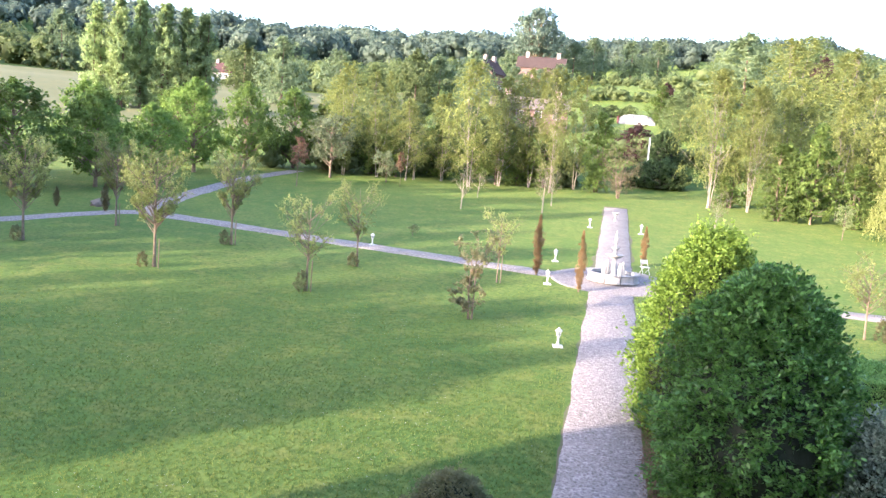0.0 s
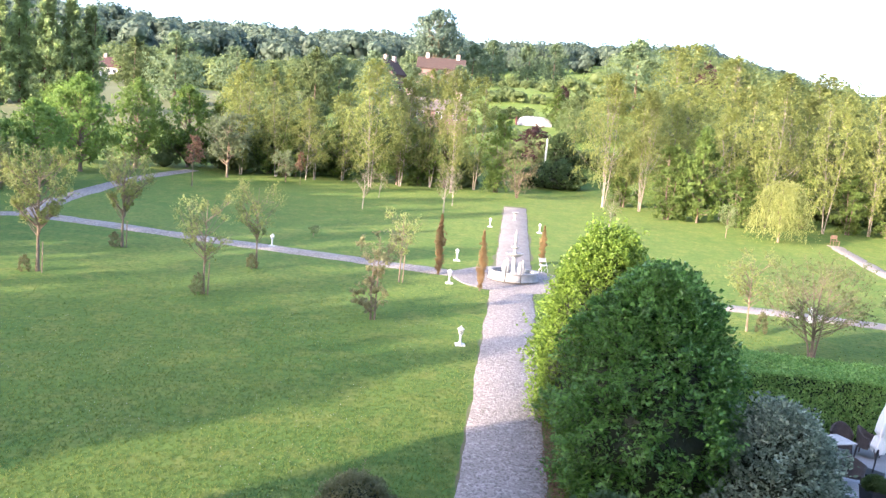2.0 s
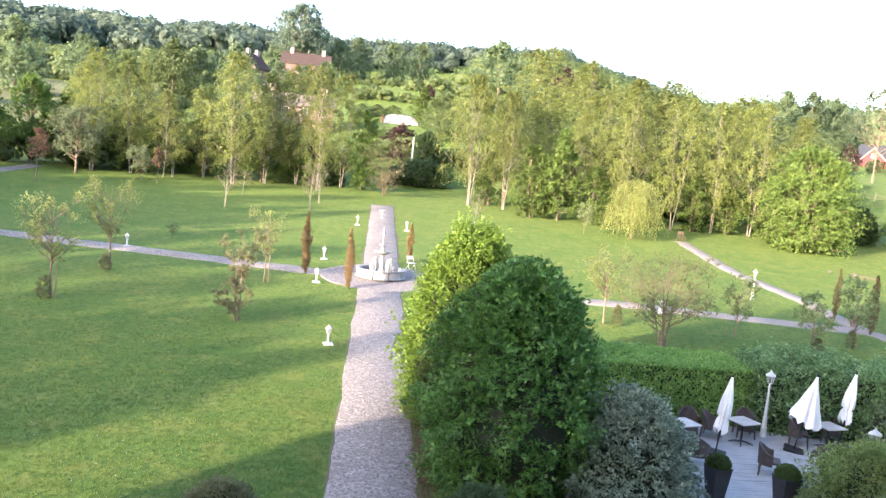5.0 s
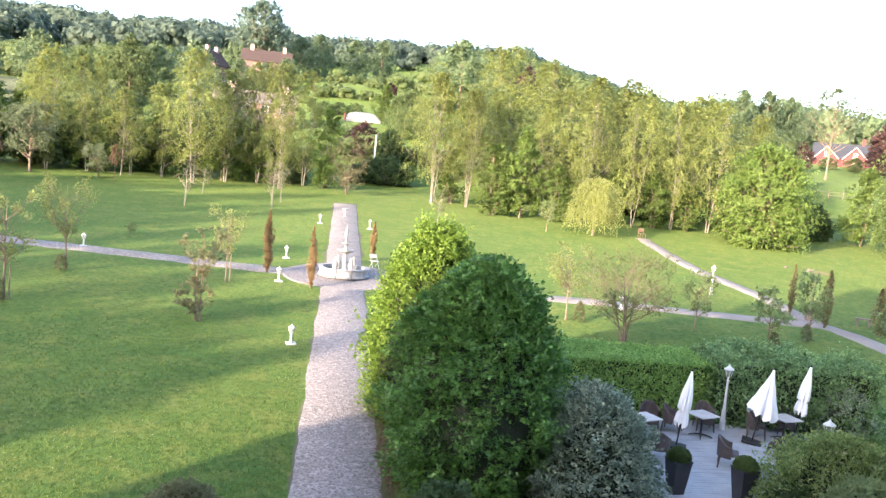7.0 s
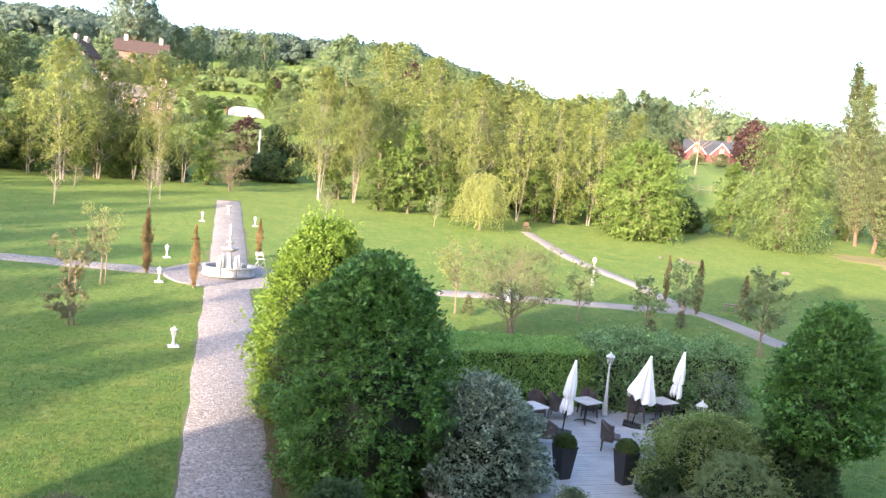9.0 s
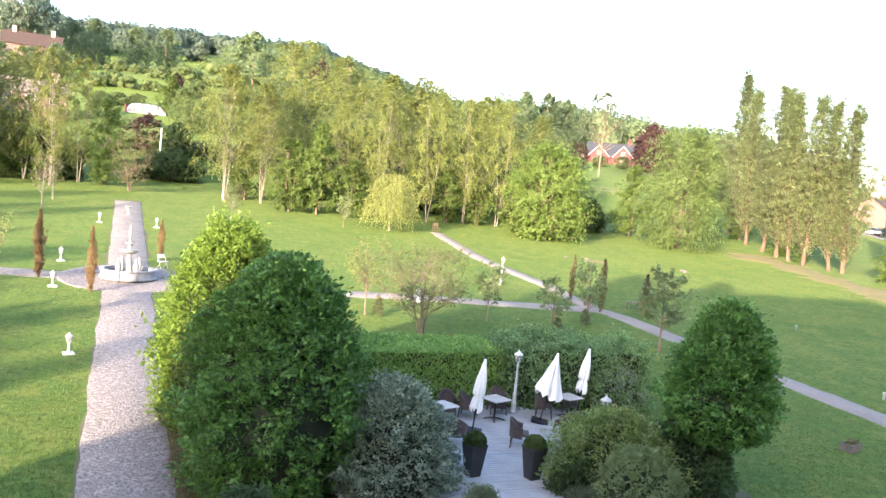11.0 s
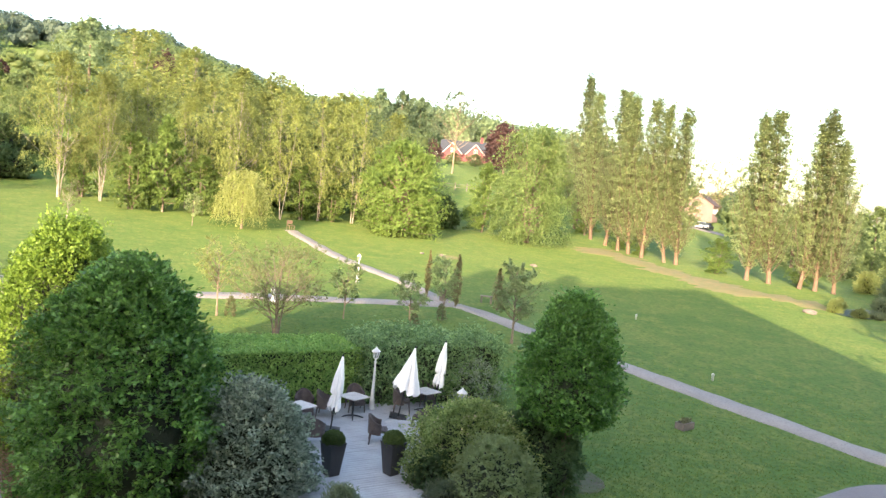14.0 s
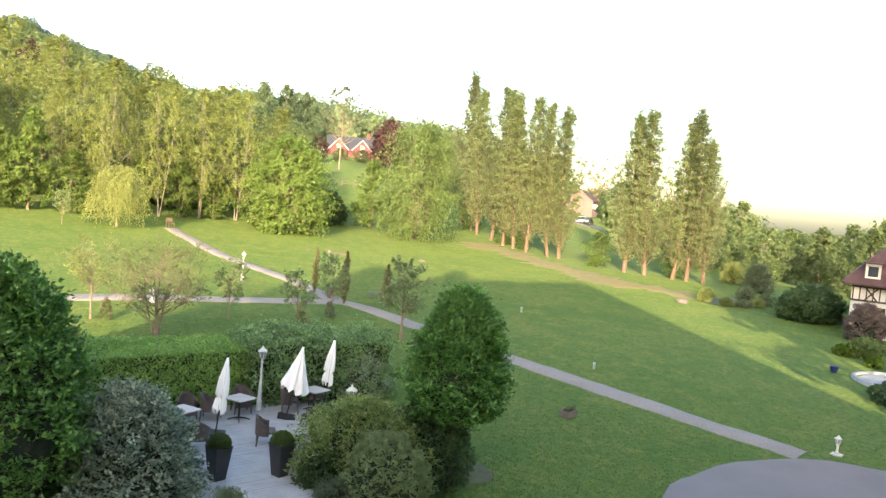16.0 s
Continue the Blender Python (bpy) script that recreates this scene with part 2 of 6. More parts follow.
L_HAZE = foliage("leaf_hazed_wood", (0.092, 0.136, 0.072), (0.158, 0.206, 0.108))


# ---- building blocks ----
def mesh_of(name, verts, faces, mat, smooth=False):
    me = bpy.data.meshes.new(name)
    me.from_pydata([tuple(v) for v in verts], [], [tuple(f) for f in faces])
    me.materials.append(mat)
    if smooth:
        me.polygons.foreach_set("use_smooth", [True] * len(me.polygons))
    me.update()
    return me


def quads_mesh(name, v, mat):
    """v: n x 4 x 3, one four-cornered leaf a row."""
    n = len(v)
    me = bpy.data.meshes.new(name)
    me.vertices.add(n * 4)
    me.vertices.foreach_set("co", np.ascontiguousarray(v, dtype=np.float32).ravel())
    me.loops.add(n * 4)
    me.loops.foreach_set("vertex_index", np.arange(n * 4, dtype=np.int32))
    me.polygons.add(n)
    me.polygons.foreach_set("loop_start", np.arange(0, n * 4, 4, dtype=np.int32))
    me.polygons.foreach_set("loop_total", np.full(n, 4, dtype=np.int32))
    me.materials.append(mat)
    me.update(calc_edges=True)
    return me


def thing(name, label, category, x=0.0, y=0.0, z=0.0, rz=0.0, group="", kind=""):
    ob = new(name)
    ob.empty_display_size = 0.2
    ob.matrix_basis = pose(x, y, z, 0, 0, rz)
    return tagged(ob, label, category, group, kind)


def part(name, data, mat, parent, label=""):
    """A mesh, or a bmesh, as one object under a thing or a part."""
    if isinstance(data, bmesh.types.BMesh):
        me = bpy.data.meshes.new(name)
        data.to_mesh(me)
        data.free()
        me.materials.append(mat)
    else:
        me = data
    ob = new(name, me)
    ob.parent = parent
    return tagged(ob, label)


def box(bm, x0, y0, z0, x1, y1, z1, bevel=0.0):
    r = bmesh.ops.create_cube(bm, size=1.0, matrix=Matrix.Translation(((x0 + x1) / 2, (y0 + y1) / 2, (z0 + z1) / 2)) @ Matrix.Diagonal((x1 - x0, y1 - y0, z1 - z0, 1)))
    if bevel:
        es = list({e for v in r["verts"] for e in v.link_edges})
        bmesh.ops.bevel(bm, geom=es, offset=bevel, segments=2, affect='EDGES', profile=0.5)
    return bm


def lathe(bm, prof, n=16, x=0.0, y=0.0, squash=1.0):
    """A turned shape from (radius, height) pairs."""
    rings = []
    for r, z in prof:
        rings.append([bm.verts.new((x + r * math.cos(2 * math.pi * i / n), y + r * squash * math.sin(2 * math.pi * i / n), z)) for i in range(n)])
    for a, b in zip(rings, rings[1:]):
        for i in range(n):
            f = bm.faces.new((a[i], a[(i + 1) % n], b[(i + 1) % n], b[i]))
            f.smooth = True
    bm.faces.new(rings[0][::-1])
    bm.faces.new(rings[-1])
    return bm


def tube(vs, fs, pts, radii, n=6):
    """Adds a tapered tube along pts to vertex and face lists."""
    base = len(vs)
    for i, p in enumerate(pts):
        p = np.array(p, float)
        d = np.array(pts[min(i + 1, len(pts) - 1)], float) - np.array(pts[max(i - 1, 0)], float)
        d /= np.linalg.norm(d) + 1e-9
        a = np.cross(d, (0.31, 0.95, 0.05))
        a /= np.linalg.norm(a) + 1e-9
        b = np.cross(d, a)
        for k in range(n):
            w = 2 * math.pi * k / n
            vs.append(p + radii[i] * (math.cos(w) * a + math.sin(w) * b))
    for i in range(len(pts) - 1):
        for k in range(n):
            fs.append((base + i * n + k, base + i * n + (k + 1) % n, base + (i + 1) * n + (k + 1) % n, base + (i + 1) * n + k))
    fs.append(tuple(base + (len(pts) - 1) * n + k for k in range(n)))


def leaf_quads(rng, c, size, out=None, long=1.7, droop=0.0, flat=0.5):
    """Leaves at the points c: folded diamonds, turned at random, leaning towards out."""
    n = len(c)
    nrm = rng.normal(size=(n, 3))
    if out is not None:
        nrm = nrm * flat + out * (1.0 - flat) * 1.6
    nrm /= np.linalg.norm(nrm, axis=1)[:, None] + 1e-9
    ax = rng.normal(size=(n, 3))
    ax[:, 2] -= droop * 3
    ax -= nrm * (ax * nrm).sum(1)[:, None]
    ax /= np.linalg.norm(ax, axis=1)[:, None] + 1e-9
    sd = np.cross(nrm, ax)
    s = (size * rng.uniform(0.6, 1.35, n))[:, None]
    v = np.empty((n, 4, 3))
    v[:, 0] = c - ax * s * long * 0.5
    v[:, 1] = c + sd * s * 0.5 + nrm * s * 0.15
    v[:, 2] = c + ax * s * long * 0.5
    v[:, 3] = c - sd * s * 0.5 + nrm * s * 0.15
    return v


def ground_z(x, y):
    """Height of the ground: a lawn that climbs gently away from the house, hills behind it, a valley to the east."""
    d = np.hypot(x, y)
    plane = 0.062 * (np.maximum(y, -14.0) - 24.0)
    az = np.degrees(np.arctan2(x, y))
    azs = np.array([-180, -90, -60, -42, -20, 0, 12, 22, 35, 45, 55, 70, 110, 180.])
    ds = np.array([95., 150., 240., 320., 620., 1300., 4500.])
    tab = HILLS
    col = np.stack([np.interp(az, azs, tab[:, k]) for k in range(6)], 0)
    far = np.zeros_like(d)
    edge = 0.062 * (np.maximum(95 * np.cos(np.radians(az)), -14.0) - 24.0)
    hs = [edge] + [col[k] for k in range(6)]
    for k in range(6):
        t = np.clip((d - ds[k]) / (ds[k + 1] - ds[k]), 0, 1)
        t = t * t * (3 - 2 * t) * 0.5 + t * 0.5
        far = np.where(d >= ds[k], hs[k] + (hs[k + 1] - hs[k]) * t, far)
    return np.where(d < 95, plane, far)


HILLS = np.array([
    np.array([-3, -4, -5, -6, -6, -6]), np.array([2, 5, 10, 30, 60, 30]), np.array([9, 18, 24, 70, 95, 40]),
    np.array([9, 19, 26, 78, 110, 40]), np.array([10, 19, 27, 76, 108, 40]), np.array([15, 30, 40, 84, 88, 30]),
    np.array([15, 30, 41, 88, 92, 30]), np.array([12, 20, 27, 58, 60, 20]), np.array([11, 18, 22, 28, 28, 10]),
    np.array([8, 12, 14, 15, 15, 5]), np.array([2, 3.5, 4.5, 5, 5, 0]), np.array([-2, -4, -5, -5, -5, -2]),
    np.array([-3, -4, -5, -5, -5, -3]), np.array([-3, -4, -5, -6, -6, -6])], float)


def gz(x, y):
    return float(ground_z(np.array([float(x)]), np.array([float(y)]))[0])


# ---- ground, paths ----
def make_ground():
    radii = [0.0] + list(np.linspace(6, 94, 23)) + [97, 102, 110, 120, 132, 146, 162, 180, 200, 222, 246, 272, 300, 330, 370, 420, 480, 540, 600, 660, 740, 840, 960, 1100, 1300, 1700, 2400, 3400, 4500]
    n = 180
    vs, fs = [(0, 0, gz(0, 0))], []
    for r in radii[1:]:
        a = np.linspace(0, 2 * np.pi, n, endpoint=False)
        x, y = r * np.sin(a), r * np.cos(a)
        z = ground_z(x, y)
        vs += list(zip(x, y, z))
    for k in range(n):
        fs.append((0, 1 + (k + 1) % n, 1 + k))
    for i in range(len(radii) - 2):
        b0, b1 = 1 + i * n, 1 + (i + 1) * n
        for k in range(n):
            fs.append((b0 + k, b0 + (k + 1) % n, b1 + (k + 1) % n, b1 + k))
    fs = [f[::-1] for f in fs]
    me = mesh_of("ground", vs, fs, LAWN, True)
    tagged(new("ground", me), "mown green lawn rising gently to wooded hills", "ground", kind="structure")


make_ground()


def smooth_line(pts, step=0.8):
    """Points every step along a soft curve through pts."""
    p = np.array(pts, float)
    out = []
    for i in range(len(p) - 1):
        p0, p1, p2, p3 = p[max(i - 1, 0)], p[i], p[i + 1], p[min(i + 2, len(p) - 1)]
        k = max(2, int(np.linalg.norm(p2 - p1) / step))
        for j in range(k):
            t = j / k
            out.append(0.5 * ((2 * p1) + (p2 - p0) * t + (2 * p0 - 5 * p1 + 4 * p2 - p3) * t * t + (3 * p1 - p0 - 3 * p2 + p3) * t ** 3))
    out.append(p[-1])
    return np.array(out)


RIBBONS = []


def ribbon(name, pts, width, mat, label, lift=0.025, seed=1, ragged=0.08, category="path", step=0.45):
    """A gravel strip that lies on the lawn, with uneven edges and a shallow crown."""
    rng = np.random.default_rng(seed)
    c = smooth_line(pts, step)
    RIBBONS.append((c, width / 2))
    d = np.gradient(c, axis=0)
    d /= np.linalg.norm(d, axis=1)[:, None]
    nrm = np.stack([d[:, 1], -d[:, 0]], 1)
    vs, fs = [], []
    wob = np.zeros(2)
    off = [-1.0, -0.92, 0.0, 0.92, 1.0]
    up = [-0.02, lift, lift + 0.02, lift, -0.02]
    for i in range(len(c)):
        wob = wob * 0.6 + rng.normal(0, ragged, 2) * 0.6
        for o, u in zip(off, up):
            w = width / 2 + (wob[0] if o < 0 else wob[1]) * (abs(o) > 0.5)
            q = c[i] + nrm[i] * o * w
            vs.append((q[0], q[1], gz(q[0], q[1]) + u))
    for i in range(len(c) - 1):
        for k in range(4):
            fs.append((i * 5 + k, (i + 1) * 5 + k, (i + 1) * 5 + k + 1, i * 5 + k + 1))
    return tagged(new(name, mesh_of(name, vs, [f[::-1] for f in fs], mat, True)), label, category, kind="structure")


ribbon("path_edge", [(0.42, 2), (0.44, 14), (0.46, 26), (0.46, 41)], 2.5, EDGE, "worn brown earth edges of the garden path", 0.004, 12, 0.07)
ribbon("path_edge_far", [(0.5, 47), (0.5, 60), (0.5, 79.5)], 2.5, EDGE, "worn brown earth edges of the far path", 0.004, 13, 0.12)
ribbon("path_main", [(0.42, 2), (0.44, 14), (0.46, 26), (0.46, 41)], 2.35, GRAVEL, "straight pale gravel garden path", 0.025, 2, 0.042)
ribbon("path_main_far", [(0.5, 47), (0.5, 60), (0.5, 78.5)], 2.25, FARGRAVEL, "straight littered gravel path behind the fountain", 0.025, 3, 0.03)
ribbon("path_west", [(-1.5, 44.6), (-3.5, 44.5), (-10, 46.0), (-18.4, 47.7), (-26.6, 49.7), (-33.0, 50.6), (-36.0, 47.5), (-39, 42.3), (-46, 36)], 1.75, GRAVEL, "pale gravel path across the lawn", 0.025, 4)
ribbon("path_west_far", [(-32.2, 50.6), (-34.5, 57), (-35.6, 63), (-37.3, 76), (-36.8, 88)], 2.0, GRAVEL, "gravel path leading to the tree row", 0.03, 5)
ribbon("path_east", [(2.4, 43.4), (11.5, 42.3), (15.4, 42.0), (20.6, 41.1), (25.0, 40.3), (27.2, 39.6), (27.9, 34.0), (28.6, 26.2), (29.6, 18.0), (30.3, 12.9)], 1.55, PALEGRAVEL, "pale gravel path curving down the lawn", 0.025, 6)
ribbon("path_east_far", [(26.8, 39.8), (27.2, 47.4), (26.8, 57.0), (28.3, 70.8)], 1.35, PALEGRAVEL, "narrow gravel path up to a bench", 0.03, 7)


def disc(name, x, y, r, mat, label, category, lift=0.03, squash=1.0, n=40):
    vs = [(x, y, gz(x, y) + lift)]
    for k in range(n):
        a = 2 * math.pi * k / n
        rr = r * (1 + 0.02 * math.sin(7 * a) + 0.015 * math.cos(13 * a))
        px, py = x + rr * math.cos(a), y + rr * squash * math.sin(a)
        vs.append((px, py, gz(px, py) + lift))
    for k in range(n):
        a = 2 * math.pi * k / n
        px, py = x + (r + 0.15) * math.cos(a), y + (r + 0.15) * squash * math.sin(a)
        vs.append((px, py, gz(px, py) - 0.02))
    fs = [(0, 1 + k, 1 + (k + 1) % n) for k in range(n)] + [(1 + k, 1 + n + k, 1 + n + (k + 1) % n, 1 + (k + 1) % n) for k in range(n)]
    return tagged(new(name, mesh_of(name, vs, fs, mat)), label, category, kind="structure")


disc("gravel_circle", 0.45, 44.3, 3.3, GRAVEL, "round pale gravel clearing about the fountain", "path", 0.045)
disc("driveway", 25.2, 4.3, 9.4, TARMAC, "grey tarmac turning area with a rounded edge", "driveway", 0.04)
ribbon("bare_strip", [(66.5, 70), (65.2, 63), (63.2, 54), (62.9, 47), (63.8, 42.2), (66.2, 39.6)], 5.2, EARTH, "strip of bare brown earth along the poplars", 0.03, 9, 1.1, "soil")
disc("pond", 68.2, 36.6, 4.6, POND, "shallow dark garden pond", "pond", 0.05, 0.42)
disc("valley_road", 138, 114, 9.0, TARMAC, "grey road bend down in the valley", "road", 0.10, 0.5)
disc("bare_soil", 16.4, 17.1, 0.95, EDGE, "bare brown soil under the round bush", "soil", 0.02)
disc("earth_patch", 38.7, 58.6, 0.9, EARTH, "bare patch of soil on the lawn", "soil", 0.03)


def sheet(name, label, az0, az1, d0, d1, mat, lift=0.15, category="field"):
    """A field that lies on the slope."""
    vs, fs = [], []
    n, m = 24, 16
    for i in range(m + 1):
        for k in range(n + 1):
            a, d = radians(az0 + (az1 - az0) * k / n), d0 + (d1 - d0) * i / m
            x, y = d * math.sin(a), d * math.cos(a)
            vs.append((x, y, gz(x, y) + (lift if 0 < i < m and 0 < k < n else -0.4)))
    for i in range(m):
        for k in range(n):
            p = i * (n + 1) + k
            fs.append((p, p + 1, p + n + 2, p + n + 1)[::-1])
    tagged(new(name, mesh_of(name, vs, fs, mat, True)), label, category, kind="structure")


sheet("meadow", "dry yellow-green meadow on the far slope", -62, -13, 135, 292, MEADOW, 0.6)

# ---- trees ----
def crown_cloud(rng, centres, rad, per, leaf, centre, droop=0.0, long=1.7, rise=0.3, loose=0.5):
    """Leaves set along short shoots that start in each clump and grow outwards, up or down."""
    pts, outs = [], []
    along = 10
    for c, r in zip(centres, rad):
        m = max(2, per // along)
        o = c - centre
        o[2] *= 0.5
        o /= np.linalg.norm(o) + 1e-6
        d = rng.normal(size=(m, 3)) * 0.75 + o * 0.55
        d[:, 2] += rise - 1.7 * droop
        d /= np.linalg.norm(d, axis=1)[:, None]
        s0 = c + rng.normal(size=(m, 3)) * r * 0.38
        ln = r * rng.uniform(0.7, 1.6, m) * (1 + 0.6 * droop)
        t = np.linspace(0.05, 1, along)
        p = s0[:, None, :] + d[:, None, :] * (ln[:, None] * t[None, :])[:, :, None]
        p[:, :, 2] -= droop * 0.5 * (ln[:, None] * t[None, :] ** 2)
        p = p.reshape(-1, 3) + rng.normal(size=(m * along, 3)) * leaf * loose
        pts.append(p)
        lie = d * 0.15 + o * 0.6 + np.array([0, 0, 0.35]) + rng.normal(size=(m, 3)) * 0.38
        outs.append(np.repeat(lie, along, 0))
    return leaf_quads(rng, np.vstack(pts), leaf, np.vstack(outs), long, droop, 0.42)


def grow(name, label, category, seed, h, crown_from, width, clumps, per, leaf, bark, leafmat, profile, stems=1, trunk=0.1,
         clump_r=0.17, lean=0.04, droop=0.0, spread=0.0, long=1.7, limbs=True, group="", twig=0, hollow=0.55, rise=0.3, bias=1.0):
    """A tree: tapered stems with limbs, and a crown of leaves in many clumps."""
    rng = np.random.default_rng(seed)
    ob = thing(name, label, category, group=group)
    vs, fs = [], []
    axes = []
    for s in range(stems):
        a = 2 * math.pi * (s / max(1, stems) + rng.uniform(-0.08, 0.08))
        b = np.array([math.cos(a), math.sin(a), 0]) * (trunk * 1.6 if stems > 1 else 0)
        tip = b * 1.0 + np.array([math.cos(a) * spread + rng.normal(0, lean), math.sin(a) * spread + rng.normal(0, lean), 0]) * h + np.array([0, 0, h * (0.93 if s == 0 else rng.uniform(0.75, 0.92))])
        bow = np.array([rng.normal(0, lean), rng.normal(0, lean), 0]) * h * 0.5
        pts = [b + (tip - b) * t + bow * math.sin(math.pi * t) for t in np.linspace(0, 1, 8)]
        pts[0] = pts[0] - np.array([0, 0, 0.15])
        tube(vs, fs, pts, [trunk * (1.35 if i == 0 else 1.0) * (1 - 0.86 * i / 7) for i in range(8)], 7)
        axes.append(np.array(pts))
    cs, rs = [], []
    for k in range(clumps):
        u = ((k + rng.uniform(0, 1)) / clumps) ** bias
        ax = axes[k % stems]
        zz = crown_from + (h * 0.96 - crown_from) * u
        i = np.clip(zz / h * 7, 0, 6.99)
        base = ax[int(i)] + (ax[min(7, int(i) + 1)] - ax[int(i)]) * (i - int(i))
        R = profile(u) * width / 2
        a, q = rng.uniform(0, 2 * math.pi), rng.uniform(hollow, 1.0) if R > 0.3 * width / 2 else rng.uniform(0, 1)
        cr = clump_r * width * rng.uniform(0.7, 1.2) * (0.32 + 0.68 * min(1.0, 2 * R / width))
        q = max(0.0, q * R - cr * 0.45)
        c = np.array([base[0] * 0.7 + q * math.cos(a), base[1] * 0.7 + q * math.sin(a), min(zz, h - cr * 0.5)])
        cs.append(c)
        rs.append(cr)
        if limbs and (k % 2 == 0 or twig):
            j = np.clip((zz - 0.35 * q - 0.08 * h) / h * 7, 0.8, 6.5)
            st = ax[int(j)] + (ax[int(j) + 1] - ax[int(j)]) * (j - int(j))
            mid = (st + c) / 2 + np.array([0, 0, -0.08 * q])
            r0 = trunk * (1 - 0.8 * j / 7) * 0.55
            tube(vs, fs, [st, mid, c], [r0, r0 * 0.65, r0 * 0.25], 5)
            for w in range(twig):
                e = c + rng.normal(size=3) * cr * np.array([0.8, 0.8, 0.7]) + np.array([0, 0, cr * 0.5 * (1 - 2 * droop)])
                tube(vs, fs, [c * 0.6 + mid * 0.4, (c + e) / 2, e], [r0 * 0.45, r0 * 0.3, r0 * 0.12], 4)
    part("trunk", mesh_of("trunk", vs, fs, bark, True), bark, ob)
    q = crown_cloud(rng, cs, rs, per, leaf, np.array([0, 0, (h + crown_from) / 2]), droop, long, rise)
    part("crown", quads_mesh("crown", q, leafmat), leafmat, ob)
    ob["h0"], ob["w0"] = float(h), float(width)
    return ob


egg = lambda u: math.sin(math.pi * min(1, 0.12 + 0.88 * u) ** 0.8) ** 0.6
vase = lambda u: 0.45 + 0.55 * math.sin(math.pi * (0.1 + 0.75 * u))
goblet = lambda u: 0.30 + 0.70 * math.sin(math.pi * (0.05 + 0.62 * u))
col = lambda u: (0.82 + 0.18 * math.sin(math.pi * min(1, u * 2.2))) * (1 if u < 0.6 else max(0.03, (1 - (u - 0.6) / 0.4) ** 0.5))
fulld = lambda u: math.sqrt(max(0.02, 1 - (max(0, u - 0.25) / 0.78) ** 2)) * (0.8 + 0.2 * min(1, u * 4))

KINDS = {}


def kind(key, makers):
    KINDS[key] = [makers, [None] * len(makers), 0]


def place(key, x, y, h, w, label="", seed=0, tilt=0.0):
    """Stands a tree of that kind on the ground, at its height and width."""
    makers, made, count = KINDS[key]
    i = count % len(makers)
    KINDS[key][2] = count + 1
    first = made[i] is None
    if first:
        made[i] = makers[i]()
    src = made[i]
    m = pose(x, y, gz(x, y) - 0.02) @ pose(0, 0, 0, tilt * 0.77, tilt * 0.64, 0) @ pose(0, 0, 0, 0, 0, (count * 137.5 + seed * 61) % 360) @ Matrix.Diagonal((w / src["w0"], w / src["w0"], h / src["h0"], 1))
    if first:
        src.matrix_basis = m
        ob = src
    else:
        keep = src.scale.copy()
        src.scale = (1, 1, 1)
        ob = copy_thing(src, m)
        src.scale = keep
    return tagged(ob, label)


def variants(n, **kw):
    def maker(i):
        k = dict(kw)
        k["seed"] = kw["seed"] + i * 17
        return lambda: grow(**k)
    return [maker(i) for i in range(n)]


kind("orchard", variants(3, name="fruit_tree", label="small leafy fruit tree with a slim trunk", category="tree", seed=11, h=5.6, crown_from=2.3, width=3.5, clumps=56, per=90, leaf=0.07, bark=BARK, leafmat=L_ORCH, profile=goblet, stems=1, trunk=0.085, clump_r=0.10, lean=0.01, twig=3, rise=1.5, group="fruit trees on the lawn"))
kind("sparse", variants(3, name="fruit_tree", label="young thinly leaved fruit tree on the lawn", category="tree", seed=31, h=4.6, crown_from=1.9, width=2.9, clumps=34, per=60, leaf=0.06, bark=BARK, leafmat=L_ORCH, profile=goblet, stems=1, trunk=0.06, clump_r=0.12, lean=0.015, twig=3, rise=0.7, group="fruit trees on the lawn"))
kind("sucker", variants(1, name="fruit_tree", label="twiggy fruit tree with leafy shoots at its foot", category="tree", seed=41, h=3.9, crown_from=0.4, width=1.9, clumps=36, per=40, leaf=0.085, bark=BARK, leafmat=L_SPRIG, profile=lambda u: 1.0 if u < 0.35 or u > 0.6 else 0.35, stems=2, trunk=0.045, clump_r=0.13, lean=0.02, twig=3, rise=0.5, group="fruit trees on the lawn"))
kind("spread", variants(2, name="spreading_tree", label="small wide spreading tree with fine twigs and small leaves", category="tree", seed=51, h=4.1, crown_from=1.5, width=4.0, clumps=90, per=60, leaf=0.05, bark=BARK, leafmat=L_TWIGGY, profile=lambda u: 0.6 + 0.4 * math.sin(math.pi * (0.15 + 0.6 * u)), stems=5, trunk=0.042, clump_r=0.10, lean=0.02, spread=0.14, twig=3, group="small trees by the curved path"))
kind("shrubby", variants(3, name="small_tree", label="small upright garden tree with grey-green leaves", category="tree", seed=61, h=3.0, crown_from=1.1, width=1.6, clumps=30, per=60, leaf=0.065, bark=BARK, leafmat=L_SHRUB, profile=vase, stems=1, trunk=0.04, clump_r=0.14, lean=0.02, twig=1, rise=0.6, group="small trees by the curved path"))
kind("bare", variants(3, name="young_tree", label="young bare tree with thin pale stems", category="tree", seed=71, h=4.2, crown_from=1.6, width=2.4, clumps=24, per=20, leaf=0.07, bark=BIRCHBARK, leafmat=L_SPRIG, profile=vase, stems=2, trunk=0.03, clump_r=0.15, lean=0.03, twig=3, group="young trees on the far lawn"))
kind("redtree", variants(1, name="copper_tree", label="small tree with coppery new leaves", category="tree", seed=81, h=5, crown_from=2.4, width=2.4, clumps=26, per=60, leaf=0.11, bark=BARK, leafmat=L_RED, profile=egg, trunk=0.06, clump_r=0.13, lean=0.01))
